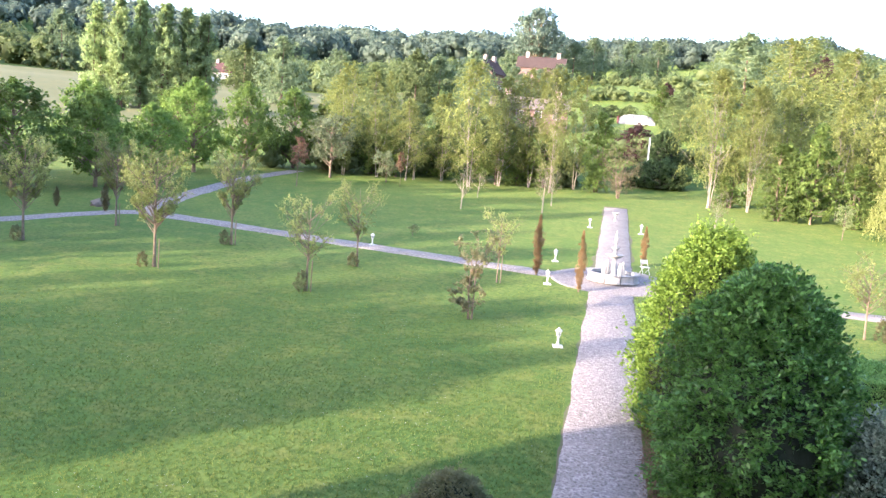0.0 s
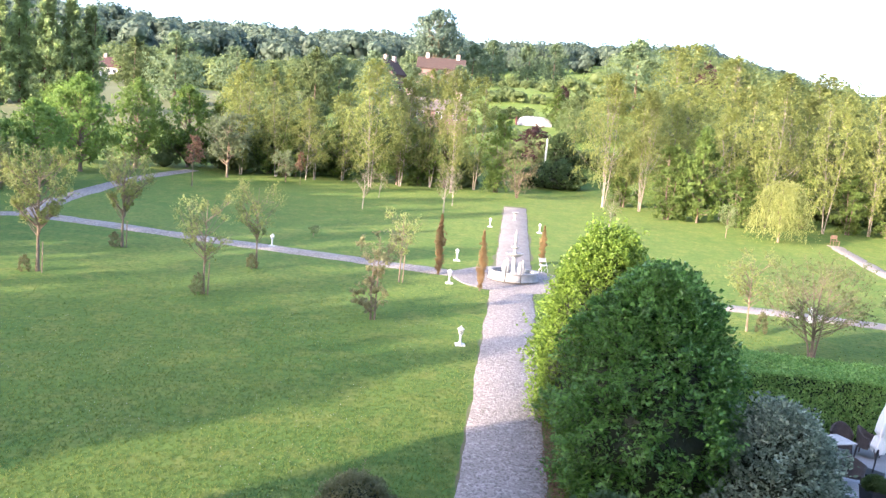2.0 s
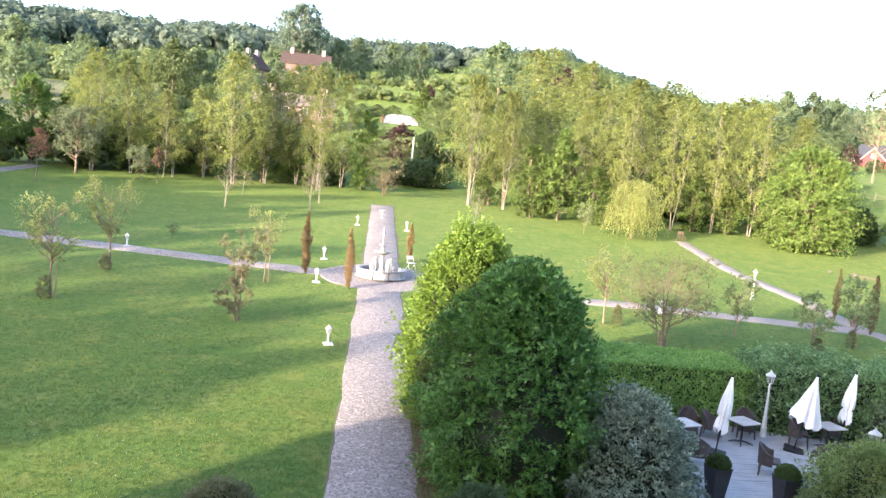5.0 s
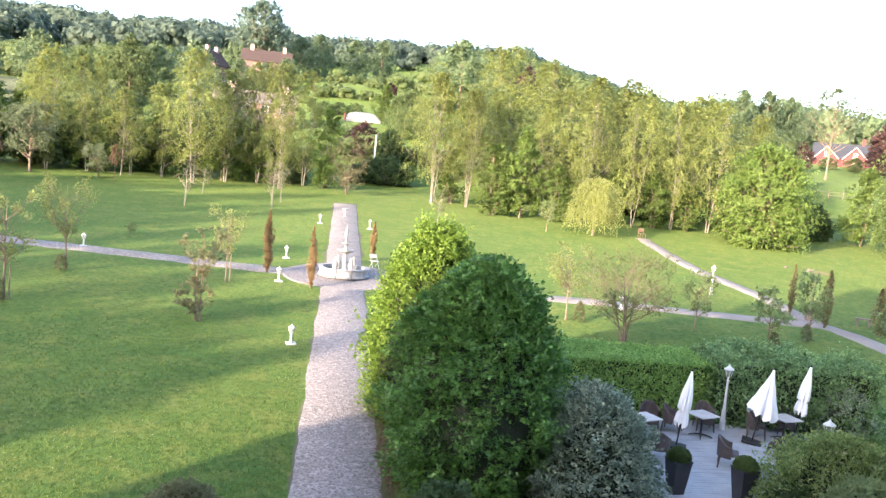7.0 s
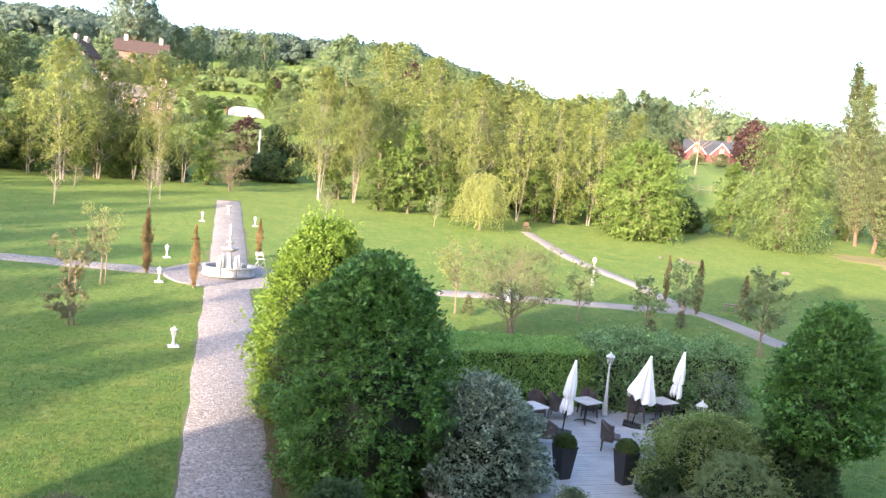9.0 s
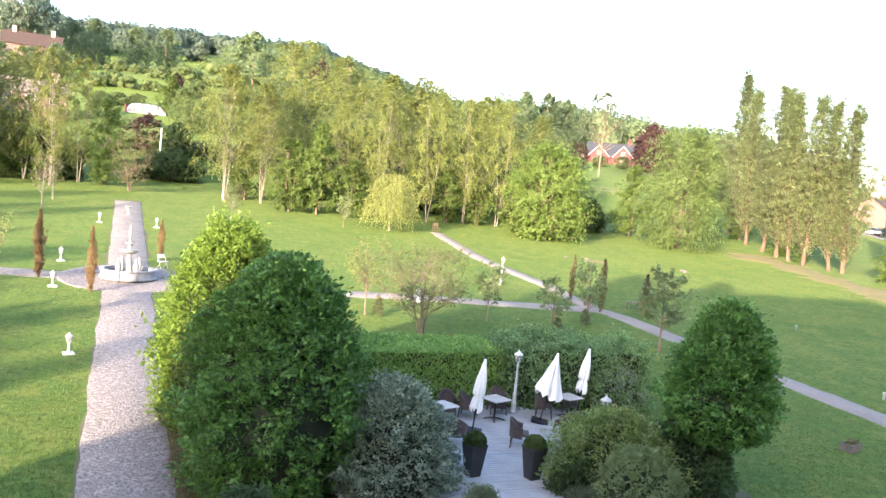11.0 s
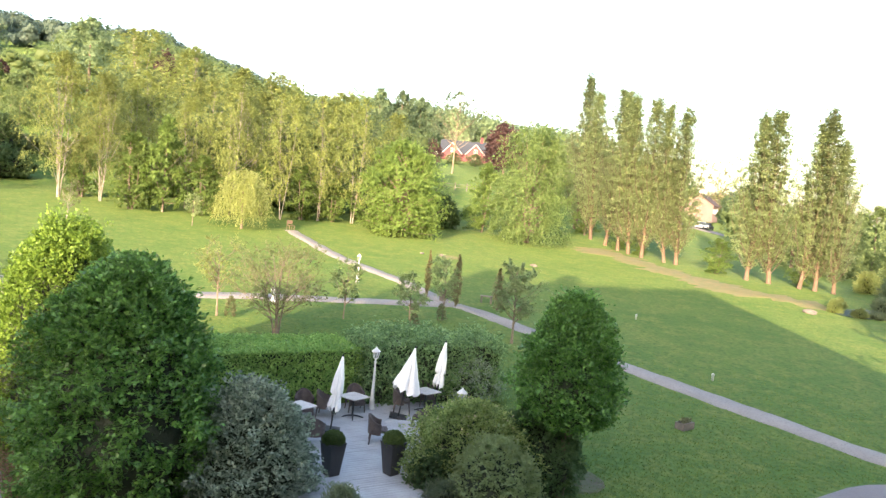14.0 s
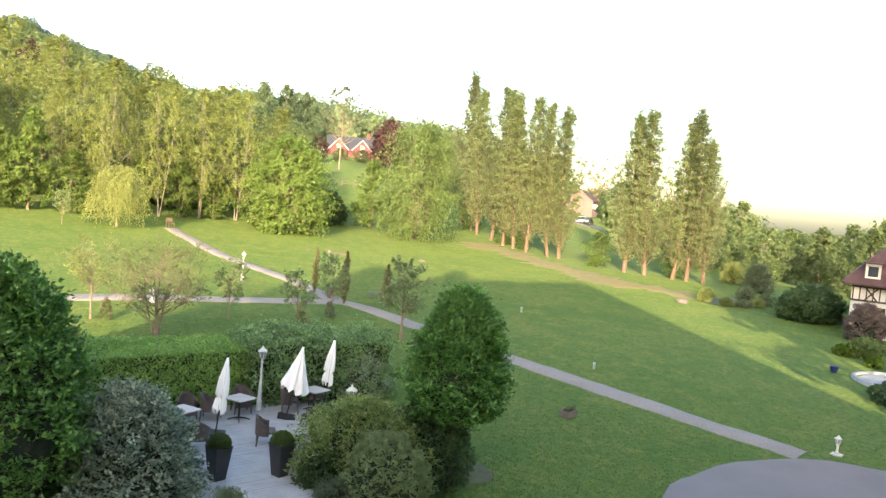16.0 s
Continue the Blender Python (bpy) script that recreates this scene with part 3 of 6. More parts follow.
kind("greytree", variants(2, name="grey_tree", label="pale grey-green tree at the lawn's edge", category="tree", seed=91, h=7, crown_from=2.2, width=5.6, clumps=44, per=90, leaf=0.15, bark=BARK, leafmat=L_GREY, profile=vase, trunk=0.12, clump_r=0.12, lean=0.02, twig=1, rise=0.6))
kind("cypress_brown", variants(2, name="cypress", label="thin cypress with browned foliage", category="cypress", seed=101, h=3.4, crown_from=0.15, width=0.66, clumps=210, per=60, leaf=0.032, bark=BARK, leafmat=L_CYPB, profile=lambda u: max(0.05, math.sin(math.pi * min(1, 0.22 + 0.78 * u) ** 1.25)), trunk=0.05, hollow=0.0, clump_r=0.19, lean=0.004, limbs=False, droop=0.0, rise=2.6, group="thin cypresses by the fountain"))
kind("cypress", variants(2, name="cypress", label="thin dark green cypress", category="cypress", seed=111, h=3.2, crown_from=0.15, width=0.7, clumps=210, per=60, leaf=0.032, bark=BARK, leafmat=L_CYPG, profile=lambda u: max(0.05, math.sin(math.pi * min(1, 0.22 + 0.78 * u) ** 1.25)), trunk=0.05, hollow=0.0, clump_r=0.19, lean=0.004, limbs=False, rise=2.6, group="thin cypresses by the paths"))
kind("lime", variants(3, name="lime_tree", label="full round leafy green lime tree", category="tree", seed=121, h=9.5, crown_from=1.6, width=7.0, clumps=115, per=72, leaf=0.18, bark=BARK, leafmat=L_LIME, profile=egg, trunk=0.18, clump_r=0.12, lean=0.01, group="tree row at the lawn's edge"))
kind("birch", variants(5, name="birch_tree", label="slender birch with pale trunk and drooping leaves", category="birch", seed=131, h=13.5, crown_from=2.4, width=5.8, clumps=105, per=88, leaf=0.116, bark=BIRCHBARK, leafmat=L_BIRCH, profile=egg, stems=2, trunk=0.055, clump_r=0.11, lean=0.022, droop=0.5, spread=0.035, hollow=0.2, bias=0.8, group="birches behind the lawn"))
kind("birch_clump", variants(2, name="birch_tree", label="birch with several leaning pale stems", category="birch", seed=151, h=14.5, crown_from=3.0, width=8.0, clumps=180, per=88, leaf=0.116, bark=BIRCHBARK, leafmat=L_BIRCH, profile=egg, stems=5, bias=0.66, trunk=0.058, clump_r=0.10, lean=0.02, droop=0.5, spread=0.06, hollow=0.2, group="birches behind the lawn"))
kind("green", variants(3, name="leafy_tree", label="leafy green young tree among the birches", category="tree", seed=161, h=8.5, crown_from=0.5, width=4.8, clumps=80, per=64, leaf=0.17, bark=BARK, leafmat=L_BRIGHT, profile=egg, stems=2, trunk=0.09, clump_r=0.12, lean=0.02, spread=0.03, hollow=0.25))
kind("willow", variants(1, name="willow_tree", label="broad drooping grey-green willow", category="tree", seed=171, h=13.5, crown_from=0.8, width=10.5, clumps=220, per=120, leaf=0.14, bark=BARK, leafmat=L_LOOSE, profile=fulld, stems=3, trunk=0.12, clump_r=0.10, lean=0.02, droop=0.6, spread=0.06, hollow=0.35))
kind("dome_tree", variants(1, name="broad_tree", label="broad bright green tree, leafy to the ground", category="tree", seed=181, h=10, crown_from=0.3, width=9.6, clumps=260, per=110, leaf=0.15, bark=BARK, leafmat=L_BRIGHT, profile=fulld, trunk=0.25, clump_r=0.09, lean=0.01, hollow=0.4))
kind("weeping", variants(1, name="weeping_willow", label="small weeping willow with yellow-green hanging twigs", category="tree", seed=191, h=5, crown_from=1.5, width=5.2, clumps=130, per=100, leaf=0.06, limbs=False, bark=BARK, leafmat=L_WILLOW, profile=lambda u: math.sqrt(max(0.02, 1 - (u * 0.98) ** 2.2)), trunk=0.10, clump_r=0.11, lean=0.02, droop=0.8, long=3.0, hollow=0.5))
def grow_poplar(seed):
    """A columnar poplar: one tall stem, steep branches all the way up, each a plume of small leaves with gaps between."""
    rng = np.random.default_rng(seed)
    h, w = 19.0, 3.6
    ob = thing("poplar", "tall columnar poplar with a bare reddish foot", "poplar", group="row of poplars")
    vs, fs = [], []
    bow = rng.normal(0, 0.25, 2)
    axis = lambda z: np.array([bow[0] * math.sin(2.6 * z / h), bow[1] * math.sin(2.2 * z / h), z])
    tube(vs, fs, [axis(z) for z in np.linspace(-0.2, h * 0.97, 12)], [0.16 * (1.3 if k == 0 else 1.0) * (1 - 0.93 * k / 11) for k in range(12)], 8)
    cs, rs = [], []
    n = 100
    for k in range(n):
        t = (k + rng.uniform(0, 1)) / n
        z0 = 0.7 + (h * 0.90 - 0.7) * t ** 1.15
        a = k * 2.4 + rng.normal(0, 0.4)
        reach = w / 2 * (0.75 + 0.25 * math.sin(math.pi * min(1, t * 1.8))) * (1 if t < 0.50 else 1 - 0.82 * (t - 0.50) / 0.50) * rng.uniform(0.7, 1.2)
        up = min(h * 1.0 - z0, reach * rng.uniform(2.0, 3.4) + 0.5)
        st = axis(z0)
        end = axis(min(h, z0 + up)) + np.array([math.cos(a) * reach, math.sin(a) * reach, 0])
        mid = (st + end) / 2 + np.array([math.cos(a), math.sin(a), 0]) * reach * 0.22
        tube(vs, fs, [st, mid, end], [0.032 * (1.15 - t), 0.02 * (1.15 - t), 0.008], 4)
        for q in np.linspace(0.20, 1.0, 5):
            c = st * (1 - q) ** 2 + mid * 2 * q * (1 - q) + end * q * q
            cs.append(c + rng.normal(0, 0.10, 3))
            rs.append((0.38 - 0.15 * q) * (1.05 - 0.35 * t) * rng.uniform(0.7, 1.2))
    part("trunk", mesh_of("trunk", vs, fs, POPBARK, True), POPBARK, ob)
    q = crown_cloud(rng, cs, rs, 46, 0.115, np.array([0, 0, 8.0]), 0.0, 1.4, 2.4, 1.0)
    part("crown", quads_mesh("crown", q, L_POP), L_POP, ob)
    ob["h0"], ob["w0"] = h, w
    return ob


kind("poplar", [lambda i=i: grow_poplar(201 + 17 * i) for i in range(4)])
kind("broad", variants(4, name="broadleaf_tree", label="large round-headed broadleaf tree", category="tree", seed=221, h=13, crown_from=0.8, width=11, clumps=130, per=42, leaf=0.325, limbs=False, bark=BARK, leafmat=L_WOOD, profile=egg, trunk=0.3, clump_r=0.115, lean=0.01, hollow=0.35))
kind("hazed_broad", variants(3, name="broadleaf_tree", label="large round-headed broadleaf tree", category="tree", seed=225, h=13, crown_from=0.8, width=11, clumps=130, per=42, leaf=0.325, limbs=False, bark=BARK, leafmat=L_HAZE, profile=egg, trunk=0.3, clump_r=0.115, lean=0.01, hollow=0.35))
kind("old_poplar", variants(2, name="poplar", label="old poplar standing on the far field", category="poplar", seed=281, h=21, crown_from=0.6, width=8.5, clumps=250, per=60, leaf=0.26, limbs=False, bark=POPBARK, leafmat=L_OLDPOP, profile=lambda u: 0.85 if u < 0.55 else max(0.12, 0.85 - (u - 0.55) * 1.5), stems=3, trunk=0.3, clump_r=0.11, lean=0.01, spread=0.02, hollow=0.0, rise=1.4))
kind("shade_tree", variants(2, name="broadleaf_tree", label="loose-crowned broadleaf tree beside the hotel", category="tree", seed=291, h=13, crown_from=2.0, width=11, clumps=80, per=60, leaf=0.24, bark=BARK, leafmat=L_WOOD, profile=egg, trunk=0.3, clump_r=0.11, lean=0.01, hollow=0.2))
kind("thin_tree", variants(2, name="broadleaf_tree", label="unseen thin-crowned tree added to dim the sun on the lawn", category="tree", seed=297, h=20, crown_from=5.0, width=11, clumps=95, per=60, leaf=0.22, bark=BARK, leafmat=L_WOOD, profile=egg, trunk=0.25, clump_r=0.12, lean=0.01, hollow=0.1))
kind("crest_tree", variants(2, name="tall_tree", label="tall domed tree on the hilltop", category="tree", seed=296, h=20, crown_from=9, width=20, clumps=190, per=60, leaf=0.36, bark=BARK, leafmat=L_HILL_HAZE, profile=fulld, trunk=0.5, clump_r=0.075, lean=0.01, hollow=0.3))
kind("open_tree", variants(2, name="tall_tree", label="tall tree with an airy see-through crown", category="tree", seed=241, h=18, crown_from=8, width=14, clumps=85, per=46, leaf=0.22, bark=BARK, leafmat=L_GREY, profile=egg, trunk=0.21, clump_r=0.07, lean=0.015, twig=0))
kind("purple", variants(1, name="copper_beech", label="small dark purple-leaved copper beech", category="tree", seed=251, h=7, crown_from=1, width=7, clumps=70, per=60, leaf=0.28, bark=BARK, leafmat=L_PURPLE, profile=egg, trunk=0.15, clump_r=0.12))
kind("brown", variants(1, name="twiggy_shrub", label="tall brownish twiggy shrub at the path's end", category="shrub", seed=261, h=5.8, crown_from=0.8, width=4.8, clumps=50, per=30, leaf=0.13, bark=BARK, leafmat=L_SPRIG, profile=vase, stems=4, trunk=0.05, clump_r=0.12, spread=0.1, twig=4))

# west part of the lawn
for k, (x, y, h, w) in enumerate(((-32.4, 38.4, 5.9, 3.6), (-31.1, 45.1, 5.8, 3.0), (-22.5, 35.9, 6.0, 3.7), (-22.0, 43.2, 5.5, 3.3))):
    place("orchard", x, y, h, w)
for x, y, h, w in ((-13.7, 34.7, 4.7, 3.0), (-13.3, 41.0, 4.7, 3.0), (-5.5, 40.9, 3.9, 2.2)):
    place("sparse", x, y, h, w)
place("sucker", -5.5, 33.2, 3.9, 2.0)
for x, y, h, w in ((-39.2, 49.8, 1.5, 0.6), (-35.1, 49.6, 2.1, 0.8)):
    place("cypress", x, y, h, w, "short dark cypress beside the gravel path")
for x, y, h, w in ((-3.7, 43.8, 3.5, 0.75), (-1.2, 40.8, 3.3, 0.6), (2.3, 50.0, 2.5, 0.55)):
    place("cypress_brown", x, y, h, w)
place("redtree", -30.7, 73.6, 5.0, 2.3)
place("greytree", -31.0, 83.7, 6.9, 6.0)
place("greytree", -24.5, 83.9, 3.4, 3.0, "small pale tree in blossom at the lawn's edge")
place("redtree", -22.2, 81.4, 3.7, 1.2, "narrow reddish shrub at the lawn's edge")
for x, y, h, w in ((-22.7, 89.0, 6.1, 4.0), (-12.9, 68.1, 4.0, 2.3), (-13.1, 77.5, 2.8, 2.2), (-5.9, 70.1, 4.4, 2.5), (-5.6, 75.9, 4.0, 1.8), (8.5, 68, 3.6, 2.0)):
    place("bare", x, y, h, w)
place("shrubby", -13.1, 52.2, 0.8, 0.9, "tiny shrub alone on the lawn")
for x, y, h, w in ((-48.5, 56.3, 8.9, 8.6), (-44.0, 60.7, 8.8, 6.2), (-42.4, 66.6, 7.4, 6.2), (-44.3, 77.7, 10.0, 7.2), (-42.3, 85.4, 9.9, 6.4), (-38.5, 90.7, 9.7, 7.0), (-56, 60, 9.5, 8), (-52, 70, 9, 8), (-50, 84, 9, 8)):
    place("lime", x, y, h, w)
# birches behind the lawn
for x, y, h, w in ((-31.0, 88, 13.4, 6.0), (-27.2, 89, 12.7, 5.6), (-23.4, 88, 9.6, 6.0), (-19.7, 90.3, 10.6, 5.6), (-15.7, 86.4, 14.4, 7.2), (-12.9, 90.1, 12.7, 6.2), (-9.6, 91.7, 14.1, 5.6), (-6.8, 87.5, 13.9, 5.8), (-4.5, 93, 13.7, 5.4),
                   (21.7, 83.8, 12.1, 5.6), (24.9, 79.6, 14.3, 6.6), (30.4, 79.3, 13.7, 5.8), (35.1, 80.2, 14.1, 6.6), (39.1, 79.9, 14.5, 6.2), (45.0, 82, 13.5, 6), (27.5, 84, 13.6, 6),
                   (17.5, 91, 13.5, 7), (20.5, 96, 14.5, 8), (25.5, 93, 14.5, 8), (31.5, 90, 14, 8), (36.5, 92, 14.5, 8), (41.5, 90, 14, 8), (28.6, 147, 17, 13), (32, 127, 16, 12), (38, 120, 15, 12), (45, 122, 15, 12), (53, 113, 14, 11), (-34, 94, 12, 6)):
    place("birch", x, y, h, w)
for x, y, h, w in ((9.9, 86.1, 14.7, 8.2), (13.6, 85.1, 13.2, 6.6)):
    place("birch_clump", x, y, h, w)
for x, y, h, w in ((-1.9, 92.5, 9.3, 4.8), (15.5, 79.9, 7.5, 5.0), (18.4, 79.4, 9.5, 5.0), (22, 78.5, 6.0, 4.6), (-29, 92, 7, 6), (-25.5, 91, 6.5, 6), (-20.5, 93, 7, 6), (-16.5, 92, 7, 5), (-11, 93, 6.5, 5), (33.0, 80, 6, 4), (12.2, 88, 6.5, 5), (26.5, 80.5, 5.5, 4.6), (29.2, 82, 6, 4.8), (36.8, 80, 5, 4.4), (-13.5, 91.5, 6, 5), (-8, 92.5, 6.5, 5), (56.4, 78.9, 8.7, 5.6), (-35, 92, 8, 6)):
    place("green", x, y, h, w)
place("brown", 0.6, 88.0, 5.8, 5.0)
place("dome_tree", 41.0, 72.0, 9.9, 9.8)
place("willow", 57.5, 71.5, 13.7, 10.8)
place("weeping", 23.3, 70.1, 5.5, 5.6)
place("shrubby", 18.9, 70.3, 2.8, 1.7)
# east part of the lawn
place("sparse", 11.6, 37.6, 3.9, 2.7, "slim feathery young tree with pale golden leaves")
place("spread", 13.3, 34.0, 4.2, 4.5)
for x, y, h, w in ((18.0, 36.8, 3.1, 1.7), (20.7, 34.6, 2.9, 1.8), (23.9, 36.4, 3.5, 1.8), (25.0, 31.4, 4.1, 2.8)):
    place("shrubby", x, y, h, w)
for x, y, h, w in ((26.5, 42.4, 3.1, 0.55), (26.8, 39.5, 3.3, 0.75), (29.3, 38.6, 2.7, 0.85)):
    place("cypress", x, y, h, w)
for x, y, h, w in ((75.4, 83.2, 21.6, 3.9), (72.1, 76.3, 19.4, 3.6), (71.0, 72.4, 19.8, 3.8), (69.7, 68.9, 19.2, 3.4), (69.2, 66.6, 18.8, 3.4), (68.9, 64.2, 18.6, 3.6), (69.3, 61.1, 18.0, 3.0), (69.9, 59.9, 17.4, 3.6),
                   (71.4, 51.7, 17.4, 3.6), (72.8, 50.0, 18.1, 3.8), (74.5, 47.6, 17.0, 3.4), (75.5, 46.5, 18.4, 3.6), (76.7, 45.2, 15.4, 3.2)):
    place("poplar", x, y, h * 1.04, w * 1.36, tilt=-1.0)
for x, y, h, w in ((70.7, 55.0, 3.9, 3.8), (71.0, 70.0, 3.2, 3.2), (73.5, 79.0, 4.5, 4.4), (70.2, 66.0, 2.6, 2.6), (75.8, 48.6, 2.8, 3.0)):
    place("green", x, y, h, w, "low leafy tree under the poplars")

# ---- far trees and woods ----
def far_tree(key, az, d, h, w, label=""):
    a = radians(az)
    return place(key, d * math.sin(a), d * math.cos(a), h, w, label)


for az, d, h, w in ((-38.0, 300, 20, 15), (-43, 320, 15, 14), (-24, 200, 17, 14), (-20, 215, 15, 14), (-17.5, 160, 12, 11), (-13, 190, 13, 11), (-10.5, 185, 14, 10), (-3.6, 276, 15, 14), (-2.2, 288, 16, 13), (0.4, 300, 14, 13), (-7.9, 290, 14, 13), (-7.5, 216, 8.2, 9), (-5.9, 213, 7.4, 9), (-4.4, 217, 8.2, 9), (-9.6, 228, 9, 8),
                    (2.2, 315, 15, 14), (8, 190, 17, 16), (27.4, 236, 18, 13), (29.0, 246, 19, 13), (30.4, 255, 18, 13), (39.5, 165, 12, 11), (43, 150, 14, 12),
                    (46.5, 165, 10, 11), (53.5, 260, 14, 16), (60.5, 140, 10, 9), (61.6, 155, 7, 7), (67.5, 150, 8, 9), (69.5, 110, 9, 9), (72, 125, 10, 10), (75, 118, 10, 9), (58, 170, 8, 12),
                    (56.8, 128, 9, 9), (59.2, 118, 8.5, 8.5), (61.5, 128, 11, 9), (63.2, 120, 7, 7.5), (64.6, 135, 8.5, 9), (66.6, 128, 9, 9), (68.4, 140, 11, 10), (70.4, 130, 12, 10)):
    # from 180 m outwards the leaves carry the haze tint
    far_tree("hazed_broad" if d >= 180 else "broad", az, d, h, w)
# old poplar group on the far field
for az, d, h, w in ((-36.0, 168, 20, 8.5), (-34.6, 166, 21.5, 8.5), (-33.2, 169, 21.5, 8.5), (-31.8, 167, 21.5, 8.5), (-30.4, 168, 21, 8.5), (-29.3, 170, 20, 8.5)):
    far_tree("old_poplar", az, d, h, w)
far_tree("broad", -26.6, 268, 15.5, 14, "dark round tree on the far field")
far_tree("crest_tree", -6.2, 262, 26.5, 22, "tall domed tree above the hillside houses")
far_tree("open_tree", 33.0, 165, 17.5, 12.5)
far_tree("green", 2.7, 152, 7.5, 6.0, "yellow-green leafy tree beside the pool cover")
for az, d, h, w in ((3.6, 140, 6.0, 5.5), (4.5, 146, 6.5, 6), (4.1, 132, 4.5, 5), (5.2, 138, 5.5, 6), (-0.6, 166, 2.6, 5), (-1.7, 164, 3.0, 5), (0.6, 168, 2.4, 5)):
    far_tree("broad", az, d, h, w, "rounded garden shrub on the slope by the pool cover")
far_tree("purple", 1.3, 116, 5.0, 6.2)
far_tree("purple", 3.0, 200, 4.0, 4.0)
far_tree("purple", 12.5, 165, 13, 7, "dark purple-leaved tree in the wood")
far_tree("purple", 36.7, 196, 12.0, 11, "dark copper beech near the red house")
far_tree("purple", 31.4, 185, 6, 5)
far_tree("broad", -14.6, 185, 15, 11)
for az, d, h, w in ((-6.6, 214, 5.5, 8), (-4.6, 216, 5, 7), (34.6, 205, 3.2, 6), (33.0, 203, 3.0, 5)):
    far_tree("broad", az, d, h, w)


ICO = bmesh.new()
bmesh.ops.create_icosphere(ICO, subdivisions=1, radius=1.0)
ICO_V = np.array([v.co[:] for v in ICO.verts])
ICO_F = np.array([[v.index for v in f.verts] for f in ICO.faces])
ICO.free()


def woods(name, label, seed, spots, mat, per, leaf, fill=0.6):
    """Far woodland in one mesh: rounded crowns of leaves about a full inner body."""
    rng = np.random.default_rng(seed)
    quads, bodies = [], []
    for x, y, h, w in spots:
        z = gz(x, y) - 0.12 * h
        k = 5
        cs = np.stack([x + rng.normal(0, w * 0.22, k), y + rng.normal(0, w * 0.22, k), z + h * rng.uniform(0.25, 0.82, k)], 1)
        cs[0] = (x, y, z + h * 0.72)
        bodies.append(ICO_V * np.array([w * 0.38, w * 0.38, h * 0.50]) * fill * rng.normal(1.0, 0.08, (len(ICO_V), 1)) + np.array([x, y, z + h * 0.46]))
        for c in cs:
            v = rng.normal(size=(per, 3))
            v[:, 2] = np.abs(v[:, 2]) * 1.1 - 0.35
            v /= np.linalg.norm(v, axis=1)[:, None]
            s = np.array([w * 0.33, w * 0.33, h * 0.27])
            p = c + v * s * rng.uniform(0.86, 1.08, per)[:, None]
            quads.append(leaf_quads(rng, p, leaf, v + np.array([0, 0, 0.2]), 1.3, 0.0, 0.26))
            bodies.append(ICO_V * s * fill * rng.normal(1.0, 0.16, (len(ICO_V), 1)) + c)
    q = np.vstack(quads).reshape(-1, 3)
    nq, nb = len(q) // 4, len(bodies)
    bv = np.vstack(bodies)
    bf = (ICO_F[None] + (np.arange(nb) * len(ICO_V))[:, None, None]).reshape(-1, 3) + len(q)
    me = bpy.data.meshes.new(name)
    co = np.vstack([q, bv]).astype(np.float32)
    me.vertices.add(len(co))
    me.vertices.foreach_set("co", co.ravel())
    idx = np.concatenate([np.arange(nq * 4), bf.ravel()]).astype(np.int32)
    me.loops.add(len(idx))
    me.loops.foreach_set("vertex_index", idx)
    tot = np.concatenate([np.full(nq, 4), np.full(len(bf), 3)]).astype(np.int32)
    me.polygons.add(len(tot))
    me.polygons.foreach_set("loop_start", np.concatenate([[0], np.cumsum(tot)[:-1]]).astype(np.int32))
    me.polygons.foreach_set("loop_total", tot)
    me.polygons.foreach_set("use_smooth", [True] * len(tot))
    me.materials.append(mat)
    me.update(calc_edges=True)
    tagged(new(name, me), label, "woodland", kind="stuff")


def scatter(seed, n, az0, az1, d0, d1, h0, h1):
    rng = np.random.default_rng(seed)
    out = []
    for k in range(n):
        a = radians(rng.uniform(az0, az1))
        d = math.sqrt(rng.uniform(d0 * d0, d1 * d1))
        h = rng.uniform(h0, h1)
        out.append((d * math.sin(a), d * math.cos(a), h, h * rng.uniform(0.75, 1.05)))
    return out


# hill, crest and ridge woods have haze mixed into their leaf colour
woods("hill_wood", "wood covering the far hill, tinted pale and bluish for haze", 5, scatter(51, 520, -60, -6, 430, 760, 14, 22), L_HILL_HAZE, 46, 2.05, 0.66)
woods("meadow_wood", "belt of trees behind the meadow", 9, scatter(77, 150, -60, -12, 296, 380, 9, 15), L_WOOD, 66, 1.05, 0.64)
woods("hillside_wood", "dense leafy wood on the near hillside", 6, scatter(61, 210, 6.5, 27, 255, 420, 11, 17), L_WOOD, 84, 0.95, 0.62)
woods("crest_wood", "wood along the crest of the hill", 10, scatter(63, 200, -10, 27, 430, 640, 12, 18), L_HILL_HAZE, 70, 1.5, 0.64)
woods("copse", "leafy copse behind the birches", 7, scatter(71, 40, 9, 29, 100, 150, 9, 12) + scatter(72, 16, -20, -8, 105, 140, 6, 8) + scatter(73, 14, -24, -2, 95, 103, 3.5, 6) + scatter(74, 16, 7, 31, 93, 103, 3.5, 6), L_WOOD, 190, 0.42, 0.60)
woods("ridge_wood", "belt of trees behind the red house", 11, scatter(75, 60, 26, 42, 268, 340, 17, 22), L_HAZE, 84, 0.95, 0.62)
woods("valley_wood", "trees and shrubs down in the valley", 8, scatter(81, 38, 40, 48.6, 150, 320, 8, 13) + scatter(83, 14, 52.6, 56, 150, 320, 8, 12) + scatter(84, 12, 48, 53, 265, 330, 9, 13) + scatter(82, 110, 56, 95, 185, 420, 7, 11), L_WOOD, 80, 0.85, 0.58)


